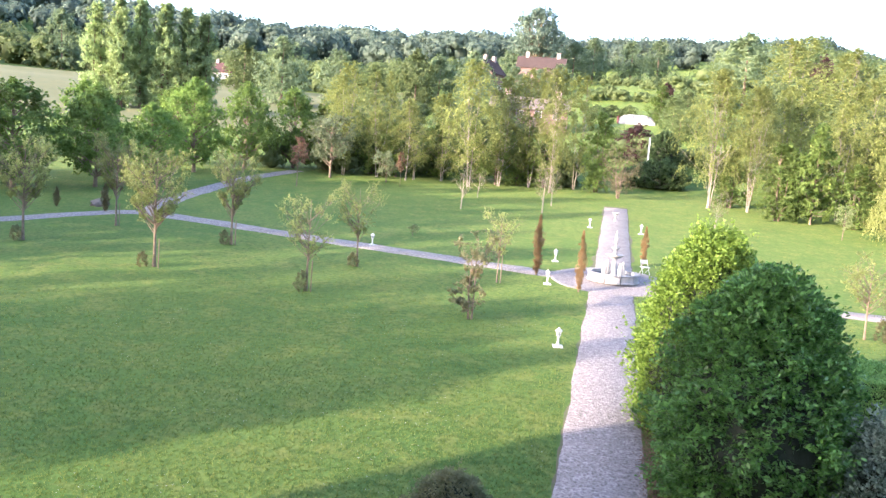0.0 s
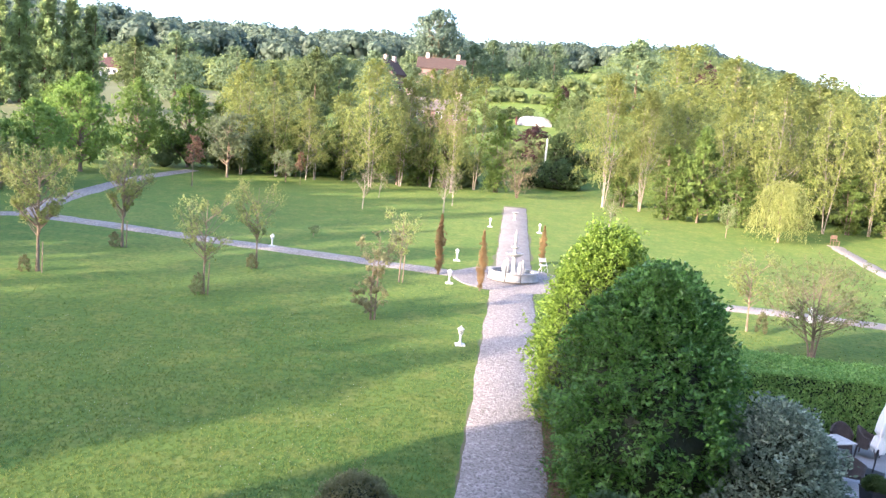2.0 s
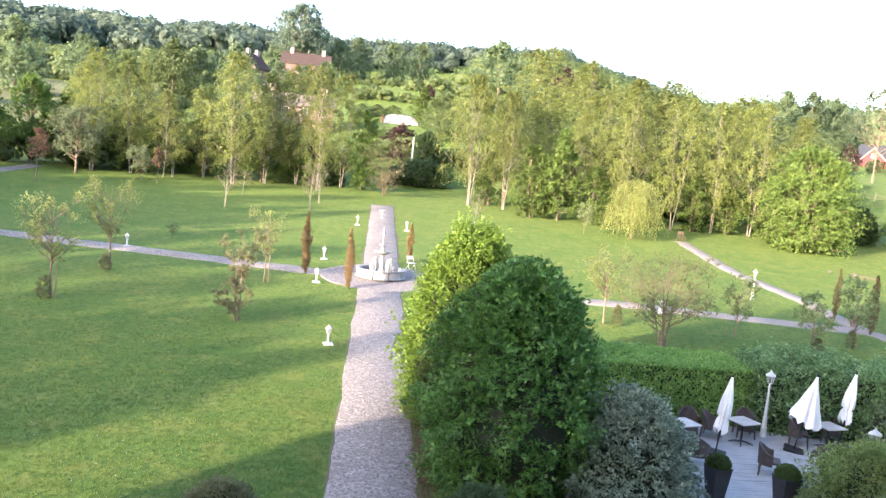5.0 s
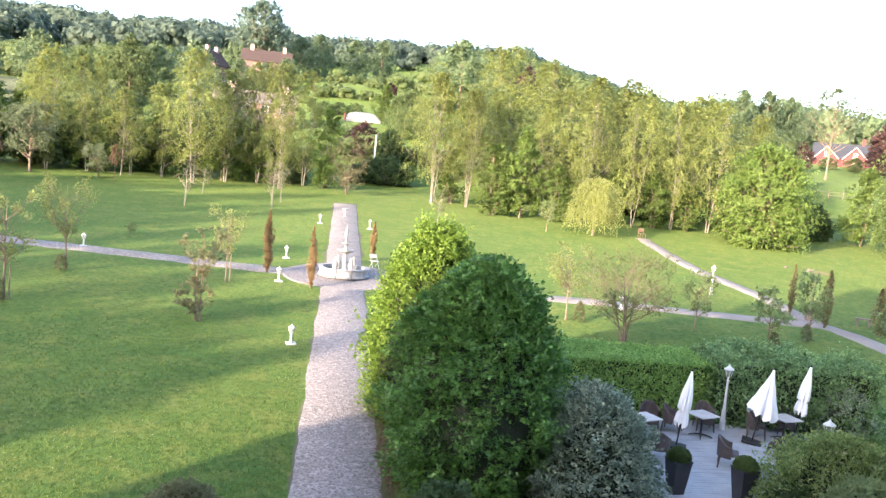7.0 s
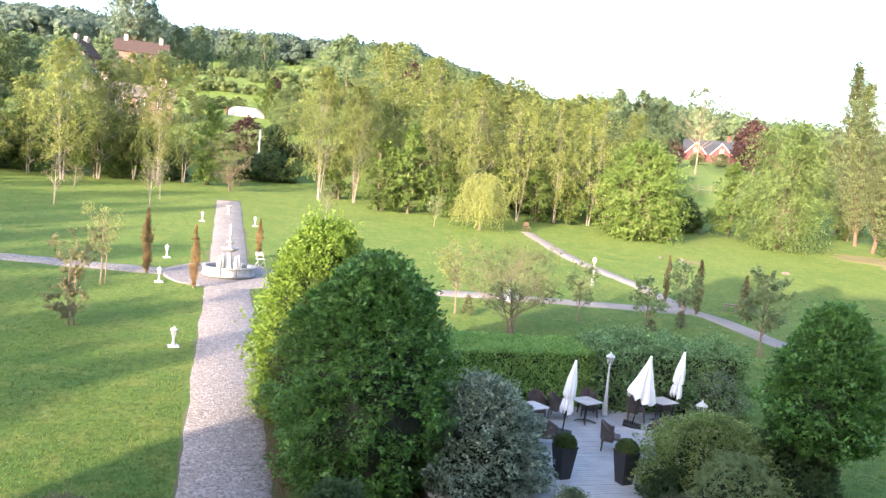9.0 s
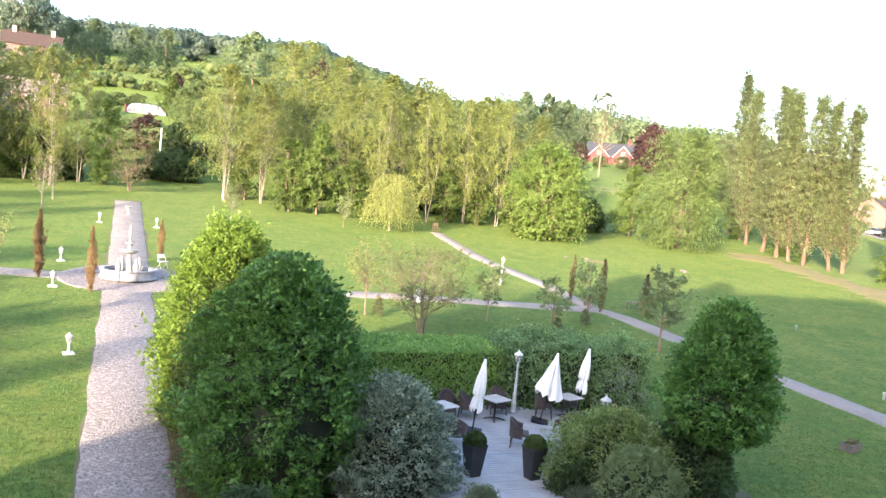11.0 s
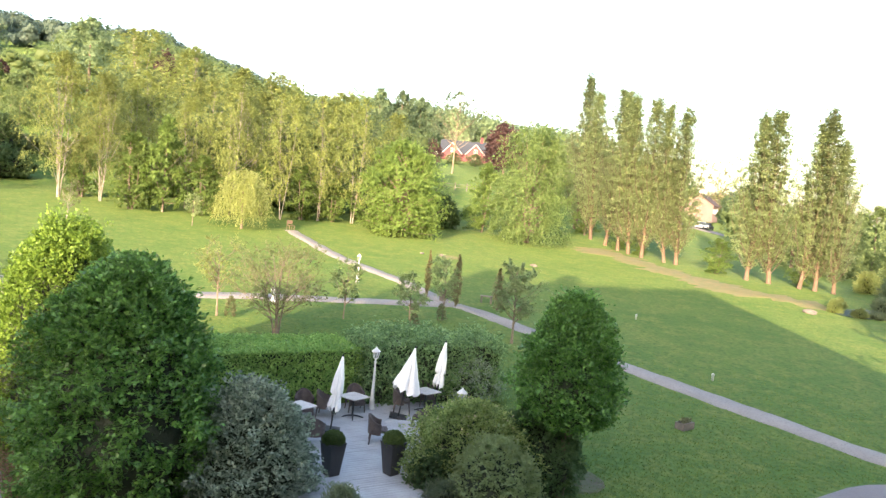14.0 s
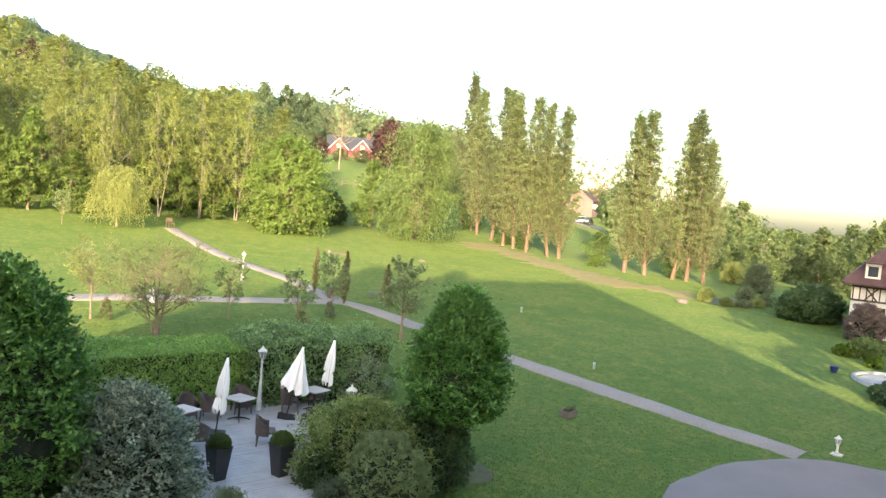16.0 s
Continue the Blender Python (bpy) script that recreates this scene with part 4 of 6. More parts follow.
# ---- bushes near the house ----
def sprays(rng, p, o, d, ln, leaf, each, long):
    """Leafy sprays: each a flat drooping fan of leaves along a shoot that ends at p, its face turned up and outwards."""
    m = len(p)
    n = o * 0.40 + np.array([0, 0, 0.85]) + rng.normal(size=(m, 3)) * 0.34
    n -= d * (n * d).sum(1)[:, None]
    n /= np.linalg.norm(n, axis=1)[:, None] + 1e-9
    sd = np.cross(d, n)
    t = rng.uniform(0, 1, (m, each)) ** 0.8
    w = rng.uniform(-1, 1, (m, each)) * 0.42 * np.sin(math.pi * (0.12 + 0.80 * t))
    L = ln[:, None]
    drop = 0.22 * t ** 2 + 0.5 * w ** 2
    c = (p[:, None] + d[:, None] * ((t - 0.85) * L)[:, :, None] + sd[:, None] * (w * L)[:, :, None] - n[:, None] * (drop * L)[:, :, None]).reshape(-1, 3)
    c += rng.normal(size=c.shape) * leaf * 0.35
    nn = np.repeat(n, each, 0) + rng.normal(size=c.shape) * 0.42
    nn /= np.linalg.norm(nn, axis=1)[:, None]
    ax = np.repeat(d, each, 0) * 0.8 + np.repeat(sd, each, 0) * (np.sign(w) * 0.8).reshape(-1, 1) + rng.normal(size=c.shape) * 0.35
    ax -= nn * (ax * nn).sum(1)[:, None]
    ax /= np.linalg.norm(ax, axis=1)[:, None] + 1e-9
    sv = np.cross(nn, ax)
    k = (leaf * rng.uniform(0.65, 1.3, len(c)))[:, None]
    v = np.empty((len(c), 4, 3))
    v[:, 0] = c - ax * k * long * 0.5
    v[:, 1] = c + sv * k * 0.5 + nn * k * 0.12
    v[:, 2] = c + ax * k * long * 0.5 - nn * k * 0.12
    v[:, 3] = c - sv * k * 0.5 + nn * k * 0.12
    return v


def bush(name, label, category, x, y, rx, ry, h, leafmat, leaf, count, seed, base=0.0, long=1.8, taper=0.25, rz=0.0, rise=0.2, tufts=0.13, sharp=1.6, foot=0.80, each=18, whips=0.02, lumpy=0.30):
    """A dense shrub: leafy sprays all over a lumpy body, in front of an inner mass of twigs coloured near black as
    shade.
    """
    rng = np.random.default_rng(seed)
    ob = thing(name, label, category, x, y, gz(x, y), rz)
    m = max(12, count // each)
    i = np.arange(m)
    u = ((i + rng.uniform(0, 1, m)) / m) ** 0.9
    a = (i * 2.39996 + rng.normal(0, 0.25, m)) % (2 * math.pi)
    prof = np.sqrt(np.clip(1 - (np.maximum(0.0, u - taper) / (1 - taper)) ** sharp, 0.0, 1)) * (foot + (1 - foot) * np.minimum(1, u * 3.2))
    off = Vector((seed * 1.7, seed * 0.3, 0))
    nz = np.array([noise.noise(Vector((math.cos(q) * 1.5, math.sin(q) * 1.5, w * h / rx * 0.8)) + off) for q, w in zip(a, u)])
    n2 = np.array([noise.noise(Vector((math.cos(q) * 4.2, math.sin(q) * 4.2, w * h / rx * 3.4)) + off) for q, w in zip(a, u)])
    # most sprays end at the outer face, some further in, and hollows open between them
    depth = np.where(rng.random(m) < 0.28, rng.uniform(0.70, 0.86, m), rng.uniform(0.88, 1.0, m))
    rr = prof * (0.95 + 0.12 * nz + lumpy * n2) * depth
    whip = rng.random(m) < whips
    o = np.stack([np.cos(a) * (prof + 0.05) / rx, np.sin(a) * (prof + 0.05) / ry, (u - taper).clip(0) * 1.5 / h * 2], 1)
    o /= np.linalg.norm(o, axis=1)[:, None]
    p = np.stack([rr * np.cos(a) * rx, rr * np.sin(a) * ry, base + (h - base) * (0.02 + 0.96 * u) * (1 + 0.04 * nz + 0.05 * n2 * u)], 1)
    d = o * 0.9 + rng.normal(size=(m, 3)) * 0.38
    d[:, 2] += rise
    d[whip] += np.array([0, 0, 0.9])
    d /= np.linalg.norm(d, axis=1)[:, None]
    ln = (rx + ry) * tufts * rng.uniform(0.7, 1.3, m)
    p[whip] += d[whip] * ln[whip, None] * 0.6
    ln[whip] *= 1.5
    v = sprays(rng, p, o, d, ln, leaf, each, long)
    v = v[v[:, :, 2].min(1) > 0.0]
    part("leaves", quads_mesh("leaves", v, leafmat), leafmat, ob)
    vs, fs = [], []
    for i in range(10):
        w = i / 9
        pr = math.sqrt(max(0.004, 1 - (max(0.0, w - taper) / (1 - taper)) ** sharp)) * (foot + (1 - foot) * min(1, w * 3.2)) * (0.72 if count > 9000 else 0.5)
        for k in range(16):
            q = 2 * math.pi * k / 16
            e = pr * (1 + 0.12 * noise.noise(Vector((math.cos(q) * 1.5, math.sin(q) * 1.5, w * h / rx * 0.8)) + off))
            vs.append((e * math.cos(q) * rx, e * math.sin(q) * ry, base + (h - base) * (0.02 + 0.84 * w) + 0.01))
    for i in range(9):
        for k in range(16):
            fs.append((i * 16 + k, i * 16 + (k + 1) % 16, (i + 1) * 16 + (k + 1) % 16, (i + 1) * 16 + k))
    fs += [tuple(range(15, -1, -1)), tuple(144 + k for k in range(16))]
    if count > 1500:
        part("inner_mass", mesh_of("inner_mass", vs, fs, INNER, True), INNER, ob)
    if base > 0.3:
        vs, fs = [], []
        for k in range(3):
            tube(vs, fs, [(0.12 * math.cos(2 * k), 0.12 * math.sin(2 * k), -0.1), (0.3 * math.cos(2 * k), 0.3 * math.sin(2 * k), base + 0.6)], [0.09, 0.06], 7)
        part("trunk", mesh_of("trunk", vs, fs, BARK, True), BARK, ob)
    return ob


# near-black twig colour that paints the deep shade between the leaves
INNER = surf("shaded_twigs", (0.016, 0.024, 0.010), (0.03, 0.035, 0.018), 4.0, 0.95, 0.5, 20.0)
bush("hornbeam_bush", "tall dense round green bush beside the path", "bush", 3.88, 19.4, 2.78, 2.5, 6.0, L_BIG, 0.068, 62000, 301, long=1.9, taper=0.18, tufts=0.09, rise=0.05, sharp=1.2, foot=0.66, each=16, lumpy=0.40, whips=0.03)
bush("golden_bush", "tall golden-green bush beside the path", "bush", 3.08, 24.1, 2.15, 2.0, 6.2, L_GOLD, 0.062, 50000, 302, taper=0.20, tufts=0.15, rise=0.45, sharp=1.9, foot=0.88)
bush("silver_shrub", "silvery grey-leaved shrub at the terrace edge", "shrub", 6.65, 18.1, 1.75, 1.7, 3.3, L_SILVER, 0.058, 32000, 303, lumpy=0.42, each=20, taper=0.2)
bush("olive_shrub", "rounded olive-green shrub with pinkish tips", "shrub", 12.75, 17.4, 2.15, 1.8, 2.6, L_VARI, 0.046, 42000, 304, lumpy=0.5)
bush("olive_shrub", "lower rounded olive-green shrub at the terrace", "shrub", 12.5, 15.9, 1.45, 1.3, 2.15, L_SHRUB, 0.05, 18000, 305)
bush("dark_shrub", "dark green shrub hugging the olive shrub", "shrub", 11.35, 17.0, 0.75, 0.8, 1.5, L_DARK, 0.05, 9000, 324)
bush("lavender", "spiky grey-green lavender clump at the deck's edge", "shrub", 11.0, 15.9, 0.75, 0.6, 1.15, L_GREY, 0.022, 6000, 322, long=6.0, rise=1.6, tufts=0.3, each=12)
bush("dark_shrub", "dark green shrub under the round tree", "shrub", 14.75, 16.9, 1.55, 1.4, 2.75, L_DARK, 0.06, 22000, 306)
bush("grey_shrub", "grey-green feathery shrub behind the lantern", "shrub", 17.4, 24.2, 1.5, 1.1, 1.9, L_SILVER, 0.05, 15000, 307)
bush("round_bush", "full round green tree-like bush", "bush", 15.2, 16.3, 1.72, 1.65, 5.9, L_BIG, 0.058, 48000, 308, base=2.1, long=2.0, taper=0.22, rise=0.25, tufts=0.12, sharp=1.15, foot=0.66, each=16, lumpy=0.38)
bush("dome_shrub", "dark domed shrub near the house", "shrub", -2.75, 16.2, 1.1, 1.0, 1.35, L_SPRIG, 0.035, 16000, 309)
bush("dome_shrub", "dark domed shrub beside the big bush", "shrub", 2.5, 14.8, 1.0, 0.95, 2.2, L_DARK, 0.05, 14000, 310)
bush("lavender", "greyish lavender clump by the planters", "shrub", 8.4, 16.4, 0.6, 0.55, 1.15, L_GREY, 0.022, 5000, 311, long=6.0, rise=1.6, tufts=0.3, each=12)
bush("dark_shrub", "dense dark green shrub by the timbered house", "shrub", 68.4, 29.8, 4.2, 2.4, 3.0, L_DARK, 0.16, 16000, 312)
bush("pink_shrub", "pinkish brown flowering shrub against the house", "shrub", 63.9, 23.6, 1.9, 1.5, 2.9, L_PINK, 0.12, 9500, 313)
bush("low_shrub", "rounded low green shrub on the lawn", "shrub", 56.5, 20.8, 1.5, 1.2, 1.3, L_VARI, 0.12, 8000, 314)
bush("yellow_shrub", "small rounded yellow-green shrub", "shrub", 55.0, 21.6, 0.6, 0.6, 0.8, L_GOLD, 0.08, 3000, 315)
bush("yellow_shrub", "small rounded yellow-green shrub on the lawn", "shrub", 53.5, 19.0, 0.6, 0.6, 0.8, L_GOLD, 0.08, 3000, 316)
bush("dark_shrub", "low dark shrub round the white terrace", "shrub", 45.6, 14.6, 2.6, 1.3, 1.1, L_DARK, 0.10, 10000, 317)
bush("pampas_grass", "tall clump of pale pampas grass", "grass clump", 79.0, 40.2, 1.5, 1.5, 3.0, L_GREY, 0.05, 5200, 318, long=12, rise=2.4, tufts=0.45, each=10)
bush("reed_clump", "clump of yellowish reeds by the pond", "grass clump", 83.5, 45.5, 1.4, 1.2, 2.4, L_WILLOW, 0.05, 4200, 319, long=12, rise=2.4, tufts=0.5, each=10)
bush("laurel", "dark hedge closing the gap at the path's end", "hedge", 4.9, 100.0, 4.5, 2.0, 3.4, L_DARK, 0.18, 14000, 320)
bush("laurel", "tall dark laurel bank beside the banner flag", "hedge", 6.3, 111.5, 2.3, 1.8, 5.4, L_DARK, 0.16, 9000, 323)
bush("laurel", "dark laurel hedge in the gap between trees", "hedge", 51.5, 81.0, 2.6, 2.2, 4.0, L_DARK, 0.25, 4000, 321)


def hedge(name, label, x0, y0, x1, y1, thick, h, leafmat, leaf, count, seed, ragged=0.05):
    """A clipped hedge: leaves over the faces of a block, about a core coloured near black as shade."""
    rng = np.random.default_rng(seed)
    L = math.hypot(x1 - x0, y1 - y0)
    ob = thing(name, label, "hedge", (x0 + x1) / 2, (y0 + y1) / 2, gz((x0 + x1) / 2, (y0 + y1) / 2), math.degrees(math.atan2(y1 - y0, x1 - x0)))
    areas = np.array([L * h, L * h, L * thick, thick * h, thick * h])
    pick = rng.choice(5, count, p=areas / areas.sum())
    a, b = rng.uniform(-0.5, 0.5, count), rng.uniform(0, 1, count)
    p, o = np.zeros((count, 3)), np.zeros((count, 3))
    for f, (fx, fy, fz, nx, ny, nz) in enumerate(((1, -0.5, 1, 0, -1, 0), (1, 0.5, 1, 0, 1, 0), (1, 2, 9, 0, 0, 1), (-0.5, 1, 1, -1, 0, 0), (0.5, 1, 1, 1, 0, 0))):
        s = pick == f
        p[s, 0] = a[s] * L if fx == 1 else fx * L
        p[s, 1] = ((b[s] - 0.5) if fy == 2 else (a[s] if fy == 1 else fy)) * thick
        p[s, 2] = h if fz == 9 else b[s] * h
        o[s] = (nx, ny, nz)
    bump = np.array([noise.noise(Vector((q[0] * 0.9 + seed, q[1] * 0.9, q[2] * 0.9))) + 0.5 * noise.noise(Vector((q[0] * 2.7, q[1] * 2.7 + seed, q[2] * 2.7))) for q in p])
    p += o * (bump * ragged * 3 + rng.normal(0, ragged, count))[:, None]
    part("leaves", quads_mesh("leaves", leaf_quads(rng, p, leaf, o, 1.8, 0.1, 0.55), leafmat), leafmat, ob)
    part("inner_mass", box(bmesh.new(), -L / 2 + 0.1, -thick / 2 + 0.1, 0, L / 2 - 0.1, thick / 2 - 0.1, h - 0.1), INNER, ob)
    return ob


hedge("clipped_hedge", "thick clipped green hedge behind the terrace", 4.5, 26.0, 13.0, 25.8, 2.4, 1.9, L_HEDGE, 0.052, 70000, 401)
hedge("loose_hedge", "loosely grown dark green hedge behind the umbrellas", 13.1, 25.6, 18.6, 24.9, 2.6, 2.15, L_LOOSEHEDGE, 0.066, 42000, 402, 0.15)



def hedgerow(name, label, seed, x0, y0, x1, y1, n, h0, h1, per=60, leaf=0.5):
    """A grown-out field boundary: shrubs of many sizes in an uneven line."""
    rng = np.random.default_rng(seed)
    out = []
    for k in range(n):
        t = (k + rng.uniform(-0.4, 0.4)) / max(1, n - 1)
        h = rng.uniform(h0, h1) * (1.7 if rng.random() < 0.12 else 1.0)
        out.append((x0 + (x1 - x0) * t + rng.normal(0, 0.8), y0 + (y1 - y0) * t + rng.normal(0, 0.8), h, h * rng.uniform(0.9, 1.5)))
    woods(name, label, seed, out, L_WOOD, per, leaf * 1.05, 0.58)


for az, d, h, w in ((63.2, 178, 3.4, 5), (64.2, 176, 2.9, 5), (65.3, 180, 3.6, 5), (66.2, 176, 5, 6)):
    far_tree("broad", az, d, h, w, "low leafy tree before the valley house")
for k, (x, y, r, h) in enumerate(((64.6, 35.6, 0.7, 0.7), (66.3, 34.9, 0.8, 0.6), (68.6, 34.7, 0.7, 0.8), (70.8, 35.2, 0.8, 1.0), (64.0, 37.4, 0.6, 1.1), (71.8, 37.6, 0.9, 1.3), (66.8, 38.8, 0.7, 0.9))):
    bush("pond_plant", "tuft of waterside plants at the pond", "plant", x, y, r, r, h, L_GREY if k % 2 else L_ORCH, 0.045, 1900, 330 + k, long=8, rise=2.0, tufts=0.45, each=10)
hedgerow("crest_hedge", "line of trees on the hill crest", 408, -30, 610, 70, 606, 26, 6, 9, 60, 1.0)
hedgerow("hedgerow", "uneven hedgerow between the hillside fields", 403, -6, 262, 26, 250, 15, 1.8, 3.2)
hedgerow("hedgerow", "uneven hedgerow along the sloping field", 404, -8, 198, 22, 189, 15, 1.5, 3.0)
hedgerow("garden_hedge", "shrubs below the pool cover", 405, -1, 118, 13, 113, 11, 2.2, 3.6, 80, 0.3)
hedgerow("hedgerow", "field hedgerow at the meadow's far side", 406, -190, 232, -95, 285, 26, 2.2, 4.5)
hedgerow("orchard_rows", "scattered shrubs and fruit trees on the sloping field", 407, 3, 226, 24, 216, 7, 2.5, 4.0)
far_tree("brown", 51.6, 268, 19, 13, "brownish tree behind the valley house")


# ---- terrace ----
DECK_Z = 0.07
def make_deck():
    ob = thing("terrace_deck", "weathered grey wooden plank deck", "deck", 0, 0, 0, kind="structure")
    part("deck_frame", box(bmesh.new(), 5.2, 18.7, -0.95, 15.8, 24.7, DECK_Z - 0.032), TIMBER, ob)
    part("deck_frame", box(bmesh.new(), 5.2, 13.2, -0.95, 11.4, 18.69, DECK_Z - 0.032), TIMBER, ob)
    me = None
    rng = random.Random(5)
    n = 82
    w = (24.7 - 13.2) / n
    shared = []
    for k in range(4):
        half = 5.3 if k < 2 else 3.1
        bm = box(bmesh.new(), -half, -w / 2 + 0.006, -0.03, half, w / 2 - 0.006, 0.0, 0.004)
        m2 = bpy.data.meshes.new("plank")
        bm.to_mesh(m2)
        bm.free()
        m2.materials.append(DECK)
        shared.append(m2)
    for k in range(n):
        yy = 13.2 + (k + 0.5) * w
        p = new("plank", shared[k % 2 + (0 if yy > 18.7 else 2)])
        p.parent = ob
        p.matrix_basis = pose((10.5 if yy > 18.7 else 8.3) + rng.uniform(-0.03, 0.03), yy, DECK_Z + rng.uniform(-0.003, 0.003), 0, 0, 0)


def make_chair(x, y, rz):
    ob = thing("wicker_armchair", "dark brown wicker armchair with a curved back", "chair", x, y, DECK_Z, rz, "wicker chairs on the terrace")
    part("seat", box(bmesh.new(), -0.26, -0.25, 0.36, 0.26, 0.25, 0.44, 0.02), WICKER, ob)
    bm = bmesh.new()
    n = 14
    inner, outer = [], []
    for k in range(n + 1):
        a = math.pi * (k / n) * 1.16 - math.pi * 0.08
        top = 0.64 + 0.24 * math.sin(max(0, min(math.pi, a))) ** 1.5
        inner.append((0.27 * math.cos(a), 0.02 + 0.27 * math.sin(a), top))
        outer.append((0.32 * math.cos(a), 0.02 + 0.33 * math.sin(a), top))
    rows = []
    for (ix, iy, t), (ox, oy, _) in zip(inner, outer):
        rows.append([bm.verts.new(v) for v in ((ix, iy, 0.42), (ix, iy, t - 0.02), (ix * 1.04, iy * 1.04, t), (ox, oy, t), (ox * 1.02, oy * 1.02, t - 0.03), (ox * 0.95, oy * 0.95, 0.30))])
    for a, b in zip(rows, rows[1:]):
        for i in range(5):
            bm.faces.new((a[i], b[i], b[i + 1], a[i + 1]))
    part("backrest", bm, WICKER, ob)
    part("apron", box(bmesh.new(), -0.27, -0.26, 0.22, 0.27, -0.22, 0.36, 0.01), WICKER, ob)
    for sx, sy in ((-1, -1), (1, -1), (-1, 1), (1, 1)):
        vs, fs = [], []
        tube(vs, fs, [(sx * 0.28, sy * 0.28, 0.0), (sx * 0.25, sy * 0.24, 0.38)], [0.022, 0.03], 8)
        part("leg", mesh_of("leg", vs, fs, WICKER), WICKER, ob)
    return ob


def make_table(x, y, rz, w=0.78):
    ob = thing("terrace_table", "square wooden-topped table on an iron pedestal", "table", x, y, DECK_Z, rz, "terrace tables")
    part("tabletop", box(bmesh.new(), -w / 2, -w / 2, 0.71, w / 2, w / 2, 0.745, 0.008), TABLETOP, ob)
    part("pedestal", lathe(bmesh.new(), [(0.05, 0.05), (0.035, 0.1), (0.035, 0.66), (0.12, 0.70), (0.12, 0.71)], 12), IRON, ob)
    for k in range(4):
        a = radians(45 + 90 * k)
        vs, fs = [], []
        tube(vs, fs, [(0.02 * math.cos(a), 0.02 * math.sin(a), 0.09), (0.2 * math.cos(a), 0.2 * math.sin(a), 0.07), (0.36 * math.cos(a), 0.36 * math.sin(a), 0.018)], [0.03, 0.026, 0.018], 6)
        part("foot", mesh_of("foot", vs, fs, IRON), IRON, ob)
    return ob


def make_umbrella(x, y, rz, h, low, flare, lean=(0, 0), tied=True, label=""):
    ob = thing("closed_umbrella", label or "closed white canvas umbrella tied round its pole", "umbrella", x, y, DECK_Z, rz, "closed umbrellas on the terrace")
    ob.matrix_basis = pose(x, y, DECK_Z, lean[0], lean[1], rz)
    vs, fs = [], []
    tube(vs, fs, [(0, 0, 0.05), (0, 0, h)], [0.024, 0.022], 10)
    part("pole", mesh_of("pole", vs, fs, IRON, True), IRON, ob)
    part("finial", lathe(bmesh.new(), [(0.02, h - 0.01), (0.035, h + 0.03), (0.02, h + 0.07), (0.004, h + 0.09)], 10), IRON, ob)
    part("base_plate", box(bmesh.new(), -0.3, -0.3, 0.0, 0.3, 0.3, 0.06, 0.012), IRON, ob)
    bm = bmesh.new()
    n = 48
    rings = []
    rng = random.Random(int(x * 100))
    for i in range(18):
        u = i / 17
        z = h - (h - low) * u
        if tied:
            r = 0.03 + 0.13 * math.sin(min(1, u * 1.25) * math.pi * 0.55) if u < 0.72 else 0.0
            if u >= 0.72:
                v = (u - 0.72) / 0.28
                r = 0.125 - 0.06 * math.exp(-((v - 0.08) / 0.12) ** 2) + 0.05 * v
        else:
            r = 0.03 + flare * u ** 1.15
        row = []
        for k in range(n):
            a = 2 * math.pi * k / n
            f = 1 + (0.26 * math.cos(8 * a + 0.8 * u) + 0.10 * math.cos(3 * a + x)) * min(1, u * 2.5)
            zz = z + (0.10 * math.cos(8 * a) * u * u if i > 12 else 0) - (0.12 * max(0, math.cos(a + 0.6)) * u * u if not tied else 0)
            row.append(bm.verts.new((r * f * math.cos(a), r * f * math.sin(a), zz)))
        rings.append(row)
    for a, b in zip(rings, rings[1:]):
        for k in range(n):
            fc = bm.faces.new((a[k], b[k], b[(k + 1) % n], a[(k + 1) % n]))
            fc.smooth = True
    bm.faces.new(rings[0])
    part("canopy", bm, CANVAS, ob)
    if tied:
        zt = h - (h - low) * 0.745
        part("tie_strap", lathe(bmesh.new(), [(0.10, zt - 0.02), (0.105, zt), (0.10, zt + 0.02)], 20), CANVAS, ob)
    return ob


def lantern_head(ob, z, s=1.0):
    """A six-sided lantern with a peaked cap, its foot at z."""
    part("lantern_foot", lathe(bmesh.new(), [(0.03 * s, z), (0.07 * s, z + 0.03 * s), (0.085 * s, z + 0.05 * s)], 6), WHITE, ob)
    part("lantern_glass", lathe(bmesh.new(), [(0.072 * s, z + 0.05 * s), (0.122 * s, z + 0.27 * s)], 6), LGLASS, ob)
    for k in range(6):
        a = 2 * math.pi * k / 6
        vs, fs = [], []
        tube(vs, fs, [(0.078 * s * math.cos(a), 0.078 * s * math.sin(a), z + 0.05 * s), (0.128 * s * math.cos(a), 0.128 * s * math.sin(a), z + 0.27 * s)], [0.011 * s] * 2, 5)
        part("glazing_bar", mesh_of("glazing_bar", vs, fs, WHITE), WHITE, ob)
    part("lantern_cap", lathe(bmesh.new(), [(0.125 * s, z + 0.265 * s), (0.165 * s, z + 0.27 * s), (0.15 * s, z + 0.30 * s), (0.06 * s, z + 0.375 * s), (0.04 * s, z + 0.39 * s), (0.025 * s, z + 0.42 * s), (0.006 * s, z + 0.45 * s)], 12), WHITE, ob)


